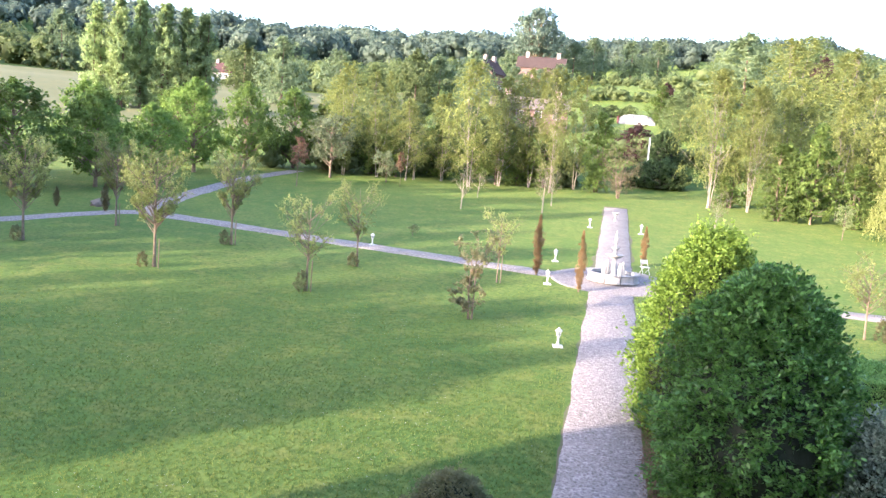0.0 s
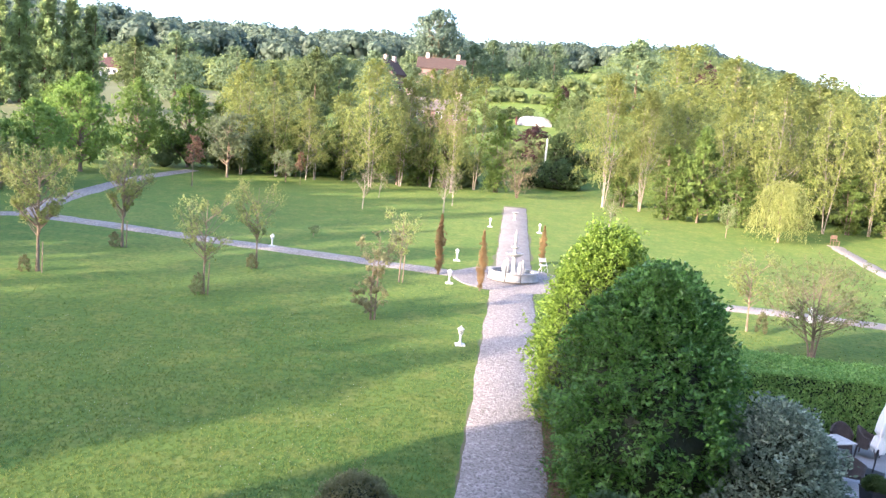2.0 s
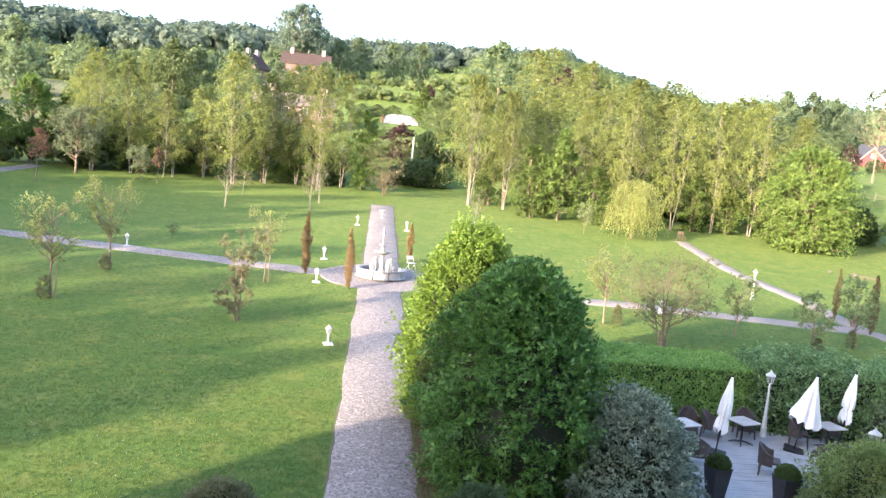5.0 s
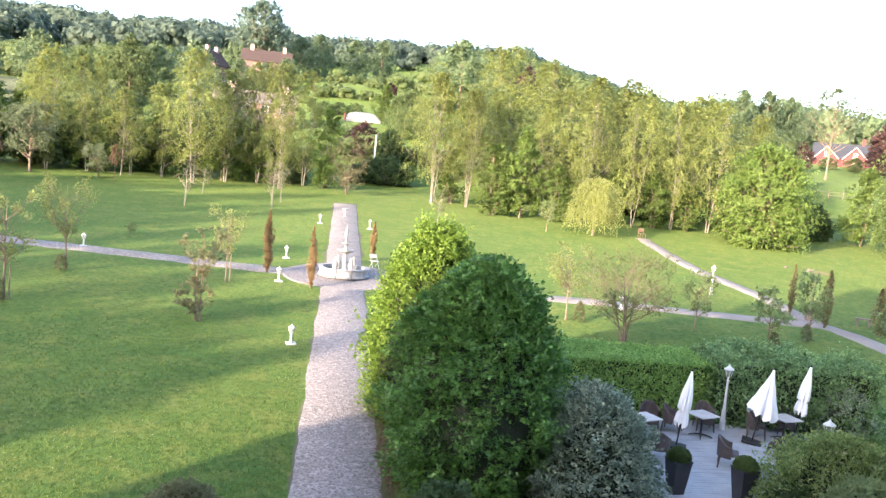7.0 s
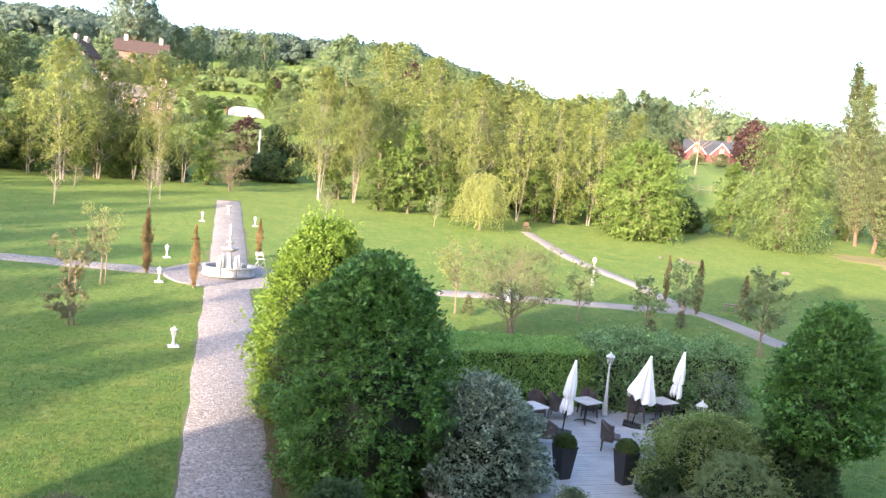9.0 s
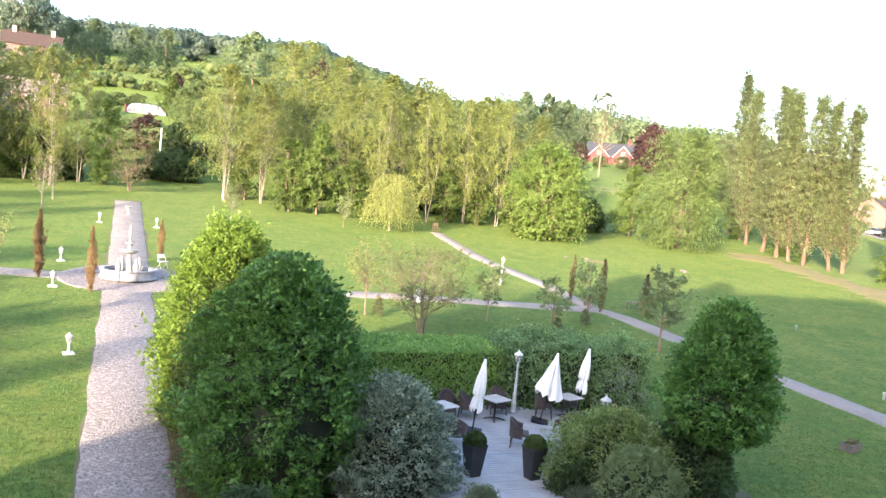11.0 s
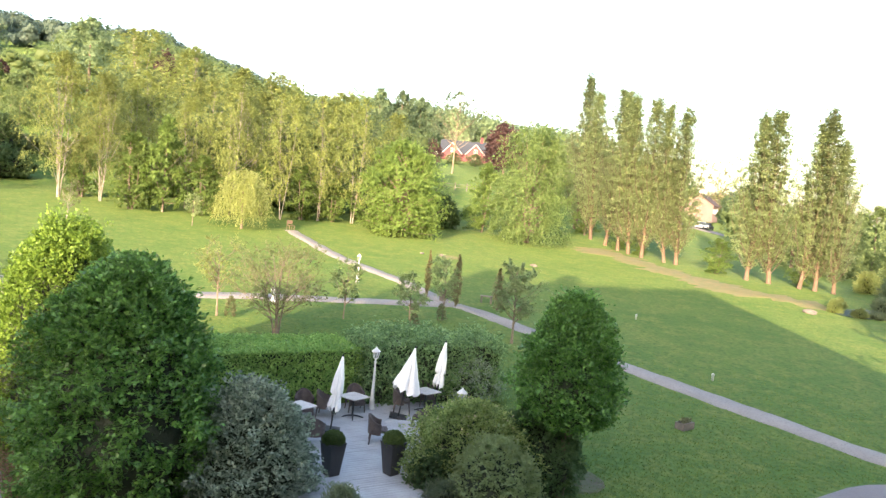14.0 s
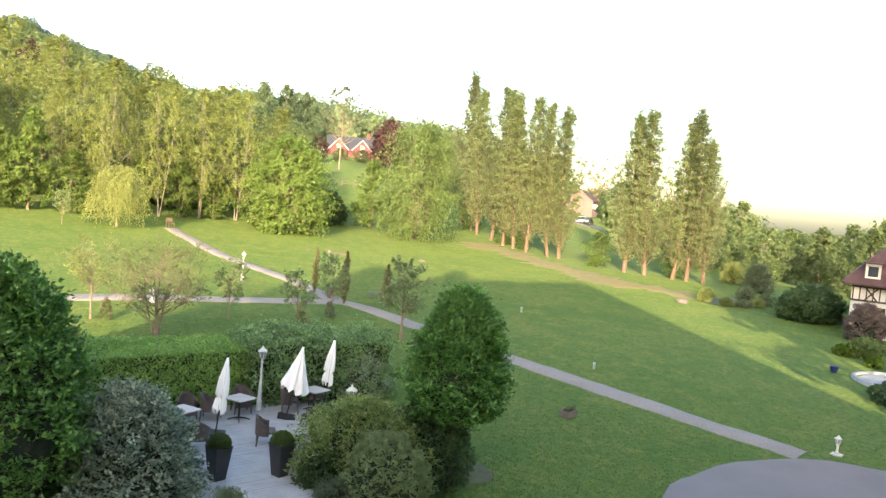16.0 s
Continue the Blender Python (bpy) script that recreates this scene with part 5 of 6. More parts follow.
def make_lamp_post(x, y, h=2.3):
    ob = thing("lamp_post", "white cast-iron garden lamp post with lantern", "lamp post", x, y, gz(x, y) if y > 25 else DECK_Z, 20, "white garden lamp posts")
    k = h - 0.45
    part("post", lathe(bmesh.new(), [(0.12, 0), (0.12, 0.05), (0.095, 0.08), (0.09, 0.30), (0.105, 0.33), (0.075, 0.37), (0.06, 0.62), (0.075, 0.66), (0.05, 0.70), (0.042, 1.2), (0.034, k - 0.12), (0.055, k - 0.09), (0.03, k - 0.05), (0.03, k)], 16), WHITE, ob)
    lantern_head(ob, k)
    return ob


def make_lantern(x, y, h=0.8):
    """Short white garden lantern: square foot, tapering post and a peaked lantern."""
    ob = thing("garden_lantern", "short white garden lantern standing on the lawn", "garden lantern", x, y, gz(x, y), 10, "white garden lanterns")
    part("foot_plate", box(bmesh.new(), -0.2, -0.2, -0.03, 0.2, 0.2, 0.05, 0.015), WHITE, ob)
    k = h - 0.45 * 0.9
    part("post", lathe(bmesh.new(), [(0.10, 0.05), (0.085, 0.09), (0.05, 0.14), (0.045, k - 0.03), (0.06, k)], 12), WHITE, ob)
    lantern_head(ob, k, 0.9)
    return ob


def make_planter(x, y):
    ob = thing("tall_planter", "tall tapered black planter with a clipped box ball", "planter", x, y, DECK_Z, 12, "black planters on the terrace")
    bm = bmesh.new()
    for r in [((0.15, 0.0), (0.235, 0.82), (0.245, 0.84), (0.245, 0.86), (0.205, 0.86), (0.20, 0.80))]:
        rings = []
        for hw, z in r:
            rings.append([bm.verts.new((sx * hw, sy * hw, z)) for sx, sy in ((-1, -1), (1, -1), (1, 1), (-1, 1))])
        for a, b in zip(rings, rings[1:]):
            for i in range(4):
                bm.faces.new((a[i], a[(i + 1) % 4], b[(i + 1) % 4], b[i]))
        bm.faces.new(rings[-1])
    part("pot", bm, BLACKPOT, ob)
    rng = np.random.default_rng(int(x * 10))
    v = rng.normal(size=(5200, 3))
    v[:, 2] = np.abs(v[:, 2]) - 0.25 * rng.random(5200)
    v /= np.linalg.norm(v, axis=1)[:, None]
    p = v * np.array([0.27, 0.27, 0.24]) * (1 + rng.normal(0, 0.05, 5200))[:, None] + np.array([0, 0, 0.90])
    part("box_ball", quads_mesh("box_ball", leaf_quads(rng, p, 0.032, v, 1.5, 0, 0.5), L_BOX), L_BOX, ob)
    # inner ball in the same shade colour, seen between the leaves
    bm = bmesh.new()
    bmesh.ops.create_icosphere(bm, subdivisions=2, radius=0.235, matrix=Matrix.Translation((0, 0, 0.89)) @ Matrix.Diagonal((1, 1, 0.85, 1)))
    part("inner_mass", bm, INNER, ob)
    ob.scale = (1.05, 1.05, 1.04)
    return ob


L_BOX = foliage("leaf_box", (0.035, 0.06, 0.014), (0.085, 0.12, 0.03))
make_deck()
for x, y, r in ((11.9, 23.0, 20), (9.75, 22.45, 20), (14.75, 23.05, 15), (13.3, 19.4, 18)):
    make_table(x, y, r)
for x, y, r in ((12.35, 23.75, -12), (10.35, 23.5, -14), (11.1, 23.4, 55), (15.2, 23.8, -10), (13.9, 23.2, 60), (11.55, 20.5, 62), (13.7, 21.4, 200), (9.6, 20.9, 150)):
    make_chair(x, y, r)
make_umbrella(10.62, 21.95, -27, 2.38, 0.72, 0, (0, 5))
make_umbrella(13.45, 22.65, -31, 2.45, 1.05, 0.38, (0, 9), False, "half-open white canvas umbrella, drooping to one side")
make_umbrella(15.45, 23.5, -33, 2.38, 0.8, 0, (0, 5))
make_planter(9.08, 18.5)
make_planter(10.66, 18.05)
make_lamp_post(13.0, 23.75, 2.22)
make_lamp_post(12.97, 18.32, 2.2)
make_lamp_post(23.6, 46.6, 1.9)
for x, y in ((-1.5, 30.8), (-3.0, 48.4), (-2.9, 41.8), (-1.5, 64.1), (2.5, 63.1), (32.0, 12.3), (-14.5, 47.5), (15.6, 37.6 + 3.2)):
    make_lantern(x, y)


# ---- fountain ----
def make_fountain(x, y):
    ob = thing("fountain", "white stone tiered fountain in a low curved basin", "fountain", x, y, gz(x, y) + 0.03)
    n = 10
    for k in range(n):
        a0, a1 = 2 * math.pi * (k + 0.03) / n, 2 * math.pi * (k + 0.97) / n
        bm = bmesh.new()
        prof = [(1.42, 0.0), (1.46, 0.06), (1.38, 0.12), (1.36, 0.40), (1.44, 0.45), (1.44, 0.50), (1.20, 0.50), (1.20, 0.0)]
        m = 5
        rings = [[bm.verts.new((r * math.cos(a0 + (a1 - a0) * j / m), r * math.sin(a0 + (a1 - a0) * j / m), z)) for r, z in prof] for j in range(m + 1)]
        for a, b in zip(rings, rings[1:]):
            for i in range(len(prof)):
                bm.faces.new((a[i], b[i], b[(i + 1) % len(prof)], a[(i + 1) % len(prof)]))
        bm.faces.new(rings[0])
        bm.faces.new(rings[-1][::-1])
        part("basin_stone", bm, STONE, ob)
    part("water", lathe(bmesh.new(), [(1.2, 0.30), (1.2, 0.34)], 32), WATER, ob, "still dark water")
    part("pedestal", lathe(bmesh.new(), [(0.34, 0.0), (0.34, 0.25), (0.26, 0.30), (0.19, 0.45), (0.14, 0.8), (0.17, 0.95), (0.10, 1.05), (0.11, 1.3)], 20), STONE, ob)
    part("lower_bowl", lathe(bmesh.new(), [(0.12, 1.26), (0.26, 1.30), (0.47, 1.42), (0.52, 1.49), (0.48, 1.49), (0.2, 1.40), (0.1, 1.42)], 24), STONE, ob)
    part("column", lathe(bmesh.new(), [(0.13, 1.42), (0.12, 1.55), (0.08, 1.65), (0.10, 1.75)], 16), STONE, ob)
    part("upper_bowl", lathe(bmesh.new(), [(0.09, 1.72), (0.2, 1.80), (0.26, 1.87), (0.23, 1.87), (0.12, 1.83), (0.08, 1.84)], 24), STONE, ob)
    part("finial", lathe(bmesh.new(), [(0.06, 1.84), (0.07, 1.95), (0.04, 2.1), (0.09, 2.25), (0.11, 2.4), (0.07, 2.55), (0.08, 2.62), (0.03, 2.75), (0.01, 2.85)], 14), STONE, ob)
    for k in range(4):
        a = radians(35 + 90 * k)
        part("ornament", lathe(bmesh.new(), [(0.15, 0.0), (0.12, 0.4), (0.15, 0.55), (0.14, 0.75), (0.08, 0.88), (0.09, 1.0), (0.04, 1.1)], 12, 0.62 * math.cos(a), 0.62 * math.sin(a)), STONE, ob)
    return ob


make_fountain(0.5, 44.3)


def make_birdbath(x, y):
    ob = thing("bird_bath", "pale stone bird bath on a slim pedestal", "bird bath", x, y, gz(x, y))
    part("pedestal", lathe(bmesh.new(), [(0.2, -0.03), (0.2, 0.06), (0.1, 0.12), (0.08, 0.45), (0.12, 0.6)], 14), STONE, ob)
    part("bowl", lathe(bmesh.new(), [(0.1, 0.58), (0.26, 0.66), (0.32, 0.74), (0.29, 0.74), (0.1, 0.66)], 18), STONE, ob)


make_birdbath(0.5, 69.3)


def make_bench(x, y, rz, mat, label, w=1.1):
    ob = thing("garden_bench", label, "bench", x, y, gz(x, y), rz)
    part("seat", box(bmesh.new(), -w / 2, -0.2, 0.40, w / 2, 0.2, 0.47, 0.015), mat, ob)
    for s in (-1, 1):
        part("leg", box(bmesh.new(), s * w * 0.38 - 0.06, -0.17, -0.03, s * w * 0.38 + 0.06, 0.17, 0.40, 0.012), mat, ob)


make_bench(29.9, 40.6, -35, ROCK, "low grey stone bench beside the path", 0.8)
make_bench(26.9, 41.2, 60, ROCK, "small grey stone seat at the path junction", 0.6)


def make_wooden_chair(x, y, rz):
    ob = thing("wooden_chair", "plain wooden garden seat at the path's end", "chair", x, y, gz(x, y), rz)
    part("seat", box(bmesh.new(), -0.3, -0.25, 0.4, 0.3, 0.25, 0.45, 0.01), POPBARK, ob)
    part("backrest", box(bmesh.new(), -0.3, 0.22, 0.55, 0.3, 0.26, 0.9, 0.01), POPBARK, ob)
    for sx in (-1, 1):
        for sy, t in ((-1, 0.4), (1, 0.9)):
            part("leg", box(bmesh.new(), sx * 0.27 - 0.025, sy * 0.22 - 0.025, -0.03, sx * 0.27 + 0.025, sy * 0.22 + 0.025, t, 0.005), POPBARK, ob)


make_wooden_chair(28.5, 71.3, 10)


def make_sunchair(x, y):
    ob = thing("folding_chair", "folding metal garden chair beside the fountain", "chair", x, y, gz(x, y), 30)
    for s in (-1, 1):
        vs, fs = [], []
        tube(vs, fs, [(s * 0.22, -0.25, 0), (s * 0.22, 0.22, 0.85)], [0.015] * 2, 6)
        tube(vs, fs, [(s * 0.2, 0.25, 0), (s * 0.2, -0.2, 0.45)], [0.015] * 2, 6)
        part("leg_frame", mesh_of("leg_frame", vs, fs, WHITE), WHITE, ob)
    part("seat", box(bmesh.new(), -0.22, -0.22, 0.42, 0.22, 0.2, 0.45, 0.006), WHITE, ob)
    part("backrest", box(bmesh.new(), -0.22, 0.12, 0.62, 0.22, 0.16, 0.84, 0.006), WHITE, ob)


make_sunchair(2.3, 47.2)


def make_rock(x, y, s, seed, label):
    rng = random.Random(seed)
    bm = bmesh.new()
    bmesh.ops.create_icosphere(bm, subdivisions=2, radius=s)
    for v in bm.verts:
        k = 1 + 0.35 * noise.noise(v.co * (1.6 / s) + Vector((seed, 0, 0)))
        v.co = Vector((v.co.x * k * 1.3, v.co.y * k, v.co.z * k * 0.55))
    me = bpy.data.meshes.new("boulder")
    bm.to_mesh(me)
    bm.free()
    me.materials.append(ROCK)
    ob = tagged(new("boulder", me), label, "boulder")
    ob.matrix_basis = pose(x, y, gz(x, y) + s * 0.15, 0, 0, rng.uniform(0, 360))


def make_trough(x, y):
    ob = thing("flower_trough", "small grey stone trough with withered plants", "planter", x, y, gz(x, y), 8)
    bm = bmesh.new()
    for b in ((-0.36, -0.2, -0.03, 0.36, 0.2, 0.06), (-0.36, -0.2, 0.06, 0.36, -0.14, 0.26), (-0.36, 0.14, 0.06, 0.36, 0.2, 0.26), (-0.36, -0.14, 0.06, -0.30, 0.14, 0.26), (0.30, -0.14, 0.06, 0.36, 0.14, 0.26)):
        box(bm, *b)
    part("trough", bm, ROCK, ob)
    part("soil", box(bmesh.new(), -0.30, -0.14, 0.06, 0.30, 0.14, 0.22), EDGE, ob)
    rng = np.random.default_rng(9)
    c = np.stack([rng.uniform(-0.28, 0.28, 260), rng.uniform(-0.12, 0.12, 260), rng.uniform(0.22, 0.42, 260)], 1)
    part("plants", quads_mesh("plants", leaf_quads(rng, c, 0.04, None, 2.5), L_SPRIG), L_SPRIG, ob)


make_trough(24.3, 19.5)
make_rock(38.2, 59.2, 0.28, 4, "pale boulder on the lawn")
make_rock(36.6, 60.0, 0.2, 5, "small pale boulder on the lawn")
make_rock(45.9, 55.6, 0.3, 6, "boulder at a planted spot")
make_rock(-37.2, 51.9, 0.7, 7, "large grey boulder beside the path")
make_rock(60.3, 37.3, 0.5, 8, "boulder by the pond edge")


def make_bollard(x, y):
    ob = thing("bollard", "small white marker bollard on the lawn", "bollard", x, y, gz(x, y))
    part("post", lathe(bmesh.new(), [(0.06, -0.03), (0.06, 0.24), (0.08, 0.27), (0.08, 0.31), (0.04, 0.35)], 12), WHITE, ob)


make_bollard(31.8, 24.2)
make_bollard(38.8, 36.0)


# ---- buildings ----
def gable_block(name, label, category, x, y, z, rz, w, dp, eave, ridge, wallmat, roofmat, over=0.5, hip=0.0):
    """A house block with a gabled roof along its width; returns the thing."""
    ob = thing(name, label, category, x, y, z, rz)
    bm = bmesh.new()
    hw, hd = w / 2, dp / 2
    gx = hw - max(0.0, hip - over)
    v = [bm.verts.new(p) for p in ((-hw, -hd, -1.5), (hw, -hd, -1.5), (hw, hd, -1.5), (-hw, hd, -1.5), (-hw, -hd, eave), (hw, -hd, eave), (hw, hd, eave), (-hw, hd, eave), (-gx, 0, ridge - 0.15), (gx, 0, ridge - 0.15))]
    for f in ((0, 1, 5, 4), (2, 3, 7, 6), (1, 2, 6, 9, 5), (3, 0, 4, 8, 7), (3, 2, 1, 0)):
        bm.faces.new([v[i] for i in f])
    part("wall", bm, wallmat, ob)
    slope = (ridge - eave) / hd
    e, ze = hd + over, eave - over * slope
    ridge_x = hw + over - hip
    planes = [[(-hw - over, s * e, ze), (hw + over, s * e, ze), (ridge_x, 0, ridge), (-ridge_x, 0, ridge)] for s in (-1, 1)]
    if hip:
        planes += [[(s * (hw + over), -e, ze), (s * (hw + over), e, ze), (s * ridge_x, 0, ridge)] for s in (-1, 1)]
    for pts in planes:
        bm = bmesh.new()
        lo = [bm.verts.new(p) for p in pts]
        hi = [bm.verts.new((p[0], p[1], p[2] + 0.16)) for p in pts]
        bm.faces.new(lo)
        bm.faces.new(hi[::-1])
        for i in range(len(pts)):
            bm.faces.new((lo[i], lo[(i + 1) % len(pts)], hi[(i + 1) % len(pts)], hi[i]))
        bmesh.ops.recalc_face_normals(bm, faces=bm.faces)
        part("roof", bm, roofmat, ob)
    return ob


def window(parent, x, y, z, w, h, frame_mat, axis="y", out=-1):
    """A framed window on a wall that faces along -y, at its middle."""
    f = bmesh.new()
    t = 0.07
    for b in ((x - w / 2, z - h / 2, x + w / 2, z - h / 2 + t), (x - w / 2, z + h / 2 - t, x + w / 2, z + h / 2), (x - w / 2, z - h / 2 + t, x - w / 2 + t, z + h / 2 - t), (x + w / 2 - t, z - h / 2 + t, x + w / 2, z + h / 2 - t), (x - t / 3, z - h / 2 + t, x + t / 3, z + h / 2 - t)):
        box(f, b[0], y - 0.06, b[1], b[2], y + 0.02, b[3])
    wo = part("window", f, frame_mat, parent)
    part("pane", box(bmesh.new(), x - w / 2 + t * 0.5, y - 0.02, z - h / 2 + t * 0.5, x + w / 2 - t * 0.5, y + 0.0, z + h / 2 - t * 0.5), GLASS, wo)
    return wo


def make_timber_house():
    # front turned to the lawn
    ob = gable_block("timbered_house", "white timber-framed house with a brown-red tiled roof", "house", 71.8, 21.5, -0.1, -70, 12.0, 8.4, 4.9, 8.6, PLASTER, ROOFTILE, 0.8, 4.2)
    hw, hd = 6.0, 4.2
    for k in range(26):
        x = -hw + 0.12 + k * (2 * hw - 0.24) / 25
        part("timber_stud", box(bmesh.new(), x - 0.05, -hd - 0.05, 3.05, x + 0.05, -hd + 0.02, 4.85), TIMBER, ob)
    for z in (2.9, 4.0, 4.85):
        part("timber_beam", box(bmesh.new(), -hw - 0.03, -hd - 0.07, z, hw + 0.03, -hd + 0.02, z + 0.16), TIMBER, ob)
    for x in (-4.6, -1.0, 2.6):
        for s in (-1, 1):
            bm = bmesh.new()
            box(bm, -0.06, -0.09, -0.75, 0.06, 0.0, 0.75)
            bm.transform(pose(x, -hd, 3.53, 0, s * 40, 0))
            part("timber_brace", bm, TIMBER, ob)
    for x in (-4.9, -3.9, -2.9, 0.5, 3.4):
        window(ob, x, -hd - 0.02, 1.9, 0.8, 1.3, TIMBER)
    part("door", box(bmesh.new(), -1.55, -hd - 0.05, -0.1, -0.55, -hd + 0.02, 2.1), TIMBER, ob)
    part("porch_post", box(bmesh.new(), -2.0, -hd - 0.5, -0.2, -1.85, -hd - 0.35, 2.9), WHITE, ob)
    # dormer and roof light
    d = part("dormer", box(bmesh.new(), -5.2, -hd - 0.3, 4.7, -4.1, -hd + 1.6, 5.95), PLASTER, ob)
    part("dormer_roof", box(bmesh.new(), -5.4, -hd - 0.6, 5.95, -3.9, -hd + 1.8, 6.07), ROOFTILE, ob)
    part("dormer_pane", box(bmesh.new(), -5.0, -hd - 0.34, 4.95, -4.3, -hd - 0.3, 5.75), GLASS, ob)
    bm = bmesh.new()
    box(bm, -0.55, -0.5, 0, 0.55, 0.5, 0.06)
    bm.transform(pose(-1.6, -2.05, 7.17, 43.6, 0, 0))
    part("roof_patch", bm, REDPAINT, ob, "patch of new orange-red tiles")
    part("chimney", box(bmesh.new(), 2.6, -0.3, 8.2, 3.3, 0.4, 10.0), REDPAINT, ob)


make_timber_house()


def make_round_terrace():
    ob = thing("round_terrace", "round white paved terrace with a low rim", "terrace", 49.8, 15.7, gz(49.8, 15.7), kind="structure")
    part("rim", lathe(bmesh.new(), [(3.0, -0.6), (3.0, 0.3), (2.75, 0.3), (2.75, 0.12)], 40), STONE, ob)
    part("paving", lathe(bmesh.new(), [(2.74, -0.4), (2.74, 0.16)], 40), STONE, ob)


make_round_terrace()


def make_blue_pot():
    ob = thing("blue_pot", "small dark blue glazed flower pot", "pot", 48.3, 19.3, gz(48.3, 19.3))
    m = surf("blue_glaze", (0.01, 0.02, 0.10), (0.02, 0.03, 0.14), 4.0, 0.3, 0.05, 40.0)
    part("pot", lathe(bmesh.new(), [(0.16, -0.03), (0.25, 0.34), (0.27, 0.38), (0.23, 0.38), (0.2, 0.32)], 18), m, ob)


make_blue_pot()


def make_red_house():
    x, y = 128.5, 190.5
    ob = gable_block("red_house", "red house with white-edged gables and slate roof", "house", x, y, gz(x, y) - 1.0, -34, 15, 8, 3.2, 6.6, REDPAINT, SLATE, 0.5)
    for gx in (-4.4, 2.2):
        bm = bmesh.new()
        v = [bm.verts.new(p) for p in ((gx - 2.4, -5.6, -1.5), (gx + 2.4, -5.6, -1.5), (gx + 2.4, -5.6, 3.0), (gx, -5.6, 5.6), (gx - 2.4, -5.6, 3.0), (gx - 2.4, -0.2, -1.5), (gx + 2.4, -0.2, -1.5), (gx + 2.4, -0.2, 3.0), (gx, -0.2, 5.6), (gx - 2.4, -0.2, 3.0))]
        for f in ((0, 1, 2, 3, 4), (1, 6, 7, 2), (5, 0, 4, 9)):
            bm.faces.new([v[i] for i in f])
        part("gable_wall", bm, REDPAINT, ob)
        for s in (-1, 1):
            bm = bmesh.new()
            a = [(gx + s * 2.9, -5.95, 2.45), (gx, -5.95, 5.6), (gx, -0.1, 5.6), (gx + s * 2.9, -0.1, 2.45)]
            lo = [bm.verts.new(p) for p in a]
            hi = [bm.verts.new((p[0], p[1], p[2] + 0.18)) for p in a]
            bm.faces.new(lo)
            bm.faces.new(hi)
            for i in range(4):
                bm.faces.new((lo[i], lo[(i + 1) % 4], hi[(i + 1) % 4], hi[i]))
            bmesh.ops.recalc_face_normals(bm, faces=bm.faces)
            part("gable_roof", bm, SLATE, ob)
            bm = bmesh.new()
            box(bm, 0, -0.05, -0.13, 4.25, 0.05, 0.13)
            bm.transform(pose(gx + s * 2.9, -6.02, 2.5, 0, -47.4, 0) if s < 0 else pose(gx + s * 2.9, -6.02, 2.5, 0, -132.6, 0))
            part("barge_board", bm, TRIM, ob)
        window(ob, gx, -5.62, 3.6, 1.0, 1.1, WHITE)
        window(ob, gx, -5.62, 1.3, 1.4, 1.4, WHITE)
    part("chimney", box(bmesh.new(), 3.4, -0.4, 6.0, 4.2, 0.4, 8.2), REDPAINT, ob)


make_red_house()


def make_hill_house(az, d, w, rz, roof, label, eave=3.2, ridge=6.4, wall=PLASTER):
    a = radians(az)
    x, y = d * math.sin(a), d * math.cos(a)
    ob = gable_block("hillside_house", label, "house", x, y, gz(x, y) + 1.0, rz, w, 8, eave, ridge, wall, roof, 0.5)
    for gx in (-w * 0.32, w * 0.36):
        part("chimney", box(bmesh.new(), gx - 0.5, -0.5, ridge - 0.8, gx + 0.5, 0.5, ridge + 1.4), TRIM, ob)
    for k in range(4):
        window(ob, -w * 0.36 + k * w * 0.24, -4.02, 1.6, 1.2, 1.3, WHITE)


make_hill_house(-5.8, 232, 13, 4, BROWNTILE, "pinkish house with a brown tiled roof and two chimneys", 5.8, 8.9, PINKWALL)
make_hill_house(-9.5, 245, 6, 60, BROWNTILE, "pinkish gabled house with a brown roof", 5.6, 9.6, PINKWALL)
make_hill_house(-27.9, 300, 8, 20, ROOFTILE, "small pink-roofed farmhouse by the field")
make_hill_house(50.7, 240, 6, 25, BROWNTILE, "pink house in the valley", 3.4, 6.4, PINKWALL)
make_hill_house(64.2, 200, 9, -60, GREYROOF, "low brown-roofed house among trees", 2.4, 4.2, PINKWALL)
make_hill_house(-6.3, 140, 13, 3, ROCK, "low cream bungalow behind the birches", 2.6, 4.6, PINKWALL)


COVER = surf("pool_cover_sheet", (0.235, 0.228, 0.220), (0.290, 0.282, 0.272), 1.2, 0.45, 0.05, 8.0, c3=(0.18, 0.175, 0.168))


def make_dome():
    """The white pool cover: a long rounded vault with ribs and red end panels."""
    x, y = 3.0, 152.0
    ob = thing("pool_cover", "white vaulted pool cover with a red end", "pool cover", x, y, gz(x, y), 4)
    for k in range(5):
        bm = bmesh.new()
        x0, x1 = -3.3 + k * 1.32, -3.3 + (k + 1) * 1.32 - 0.09
        rows = []
        for xx in np.linspace(x0, x1, 4):
            e = math.sqrt(max(0.05, 1 - (abs(xx) / 3.45) ** 4))
            rows.append([bm.verts.new((xx, 2.2 * math.cos(math.pi * i / 14), -0.3 + 2.0 * e * math.sin(math.pi * i / 14) ** 0.8)) for i in range(15)])
        for a, b in zip(rows, rows[1:]):
            for i in range(14):
                bm.faces.new((a[i], b[i], b[i + 1], a[i + 1])).smooth = True
        part("cover_panel", bm, COVER, ob)
    part("end_panel", box(bmesh.new(), -3.42, -1.6, -0.2, -3.3, 1.6, 1.3, 0.05), REDPAINT, ob)


make_dome()


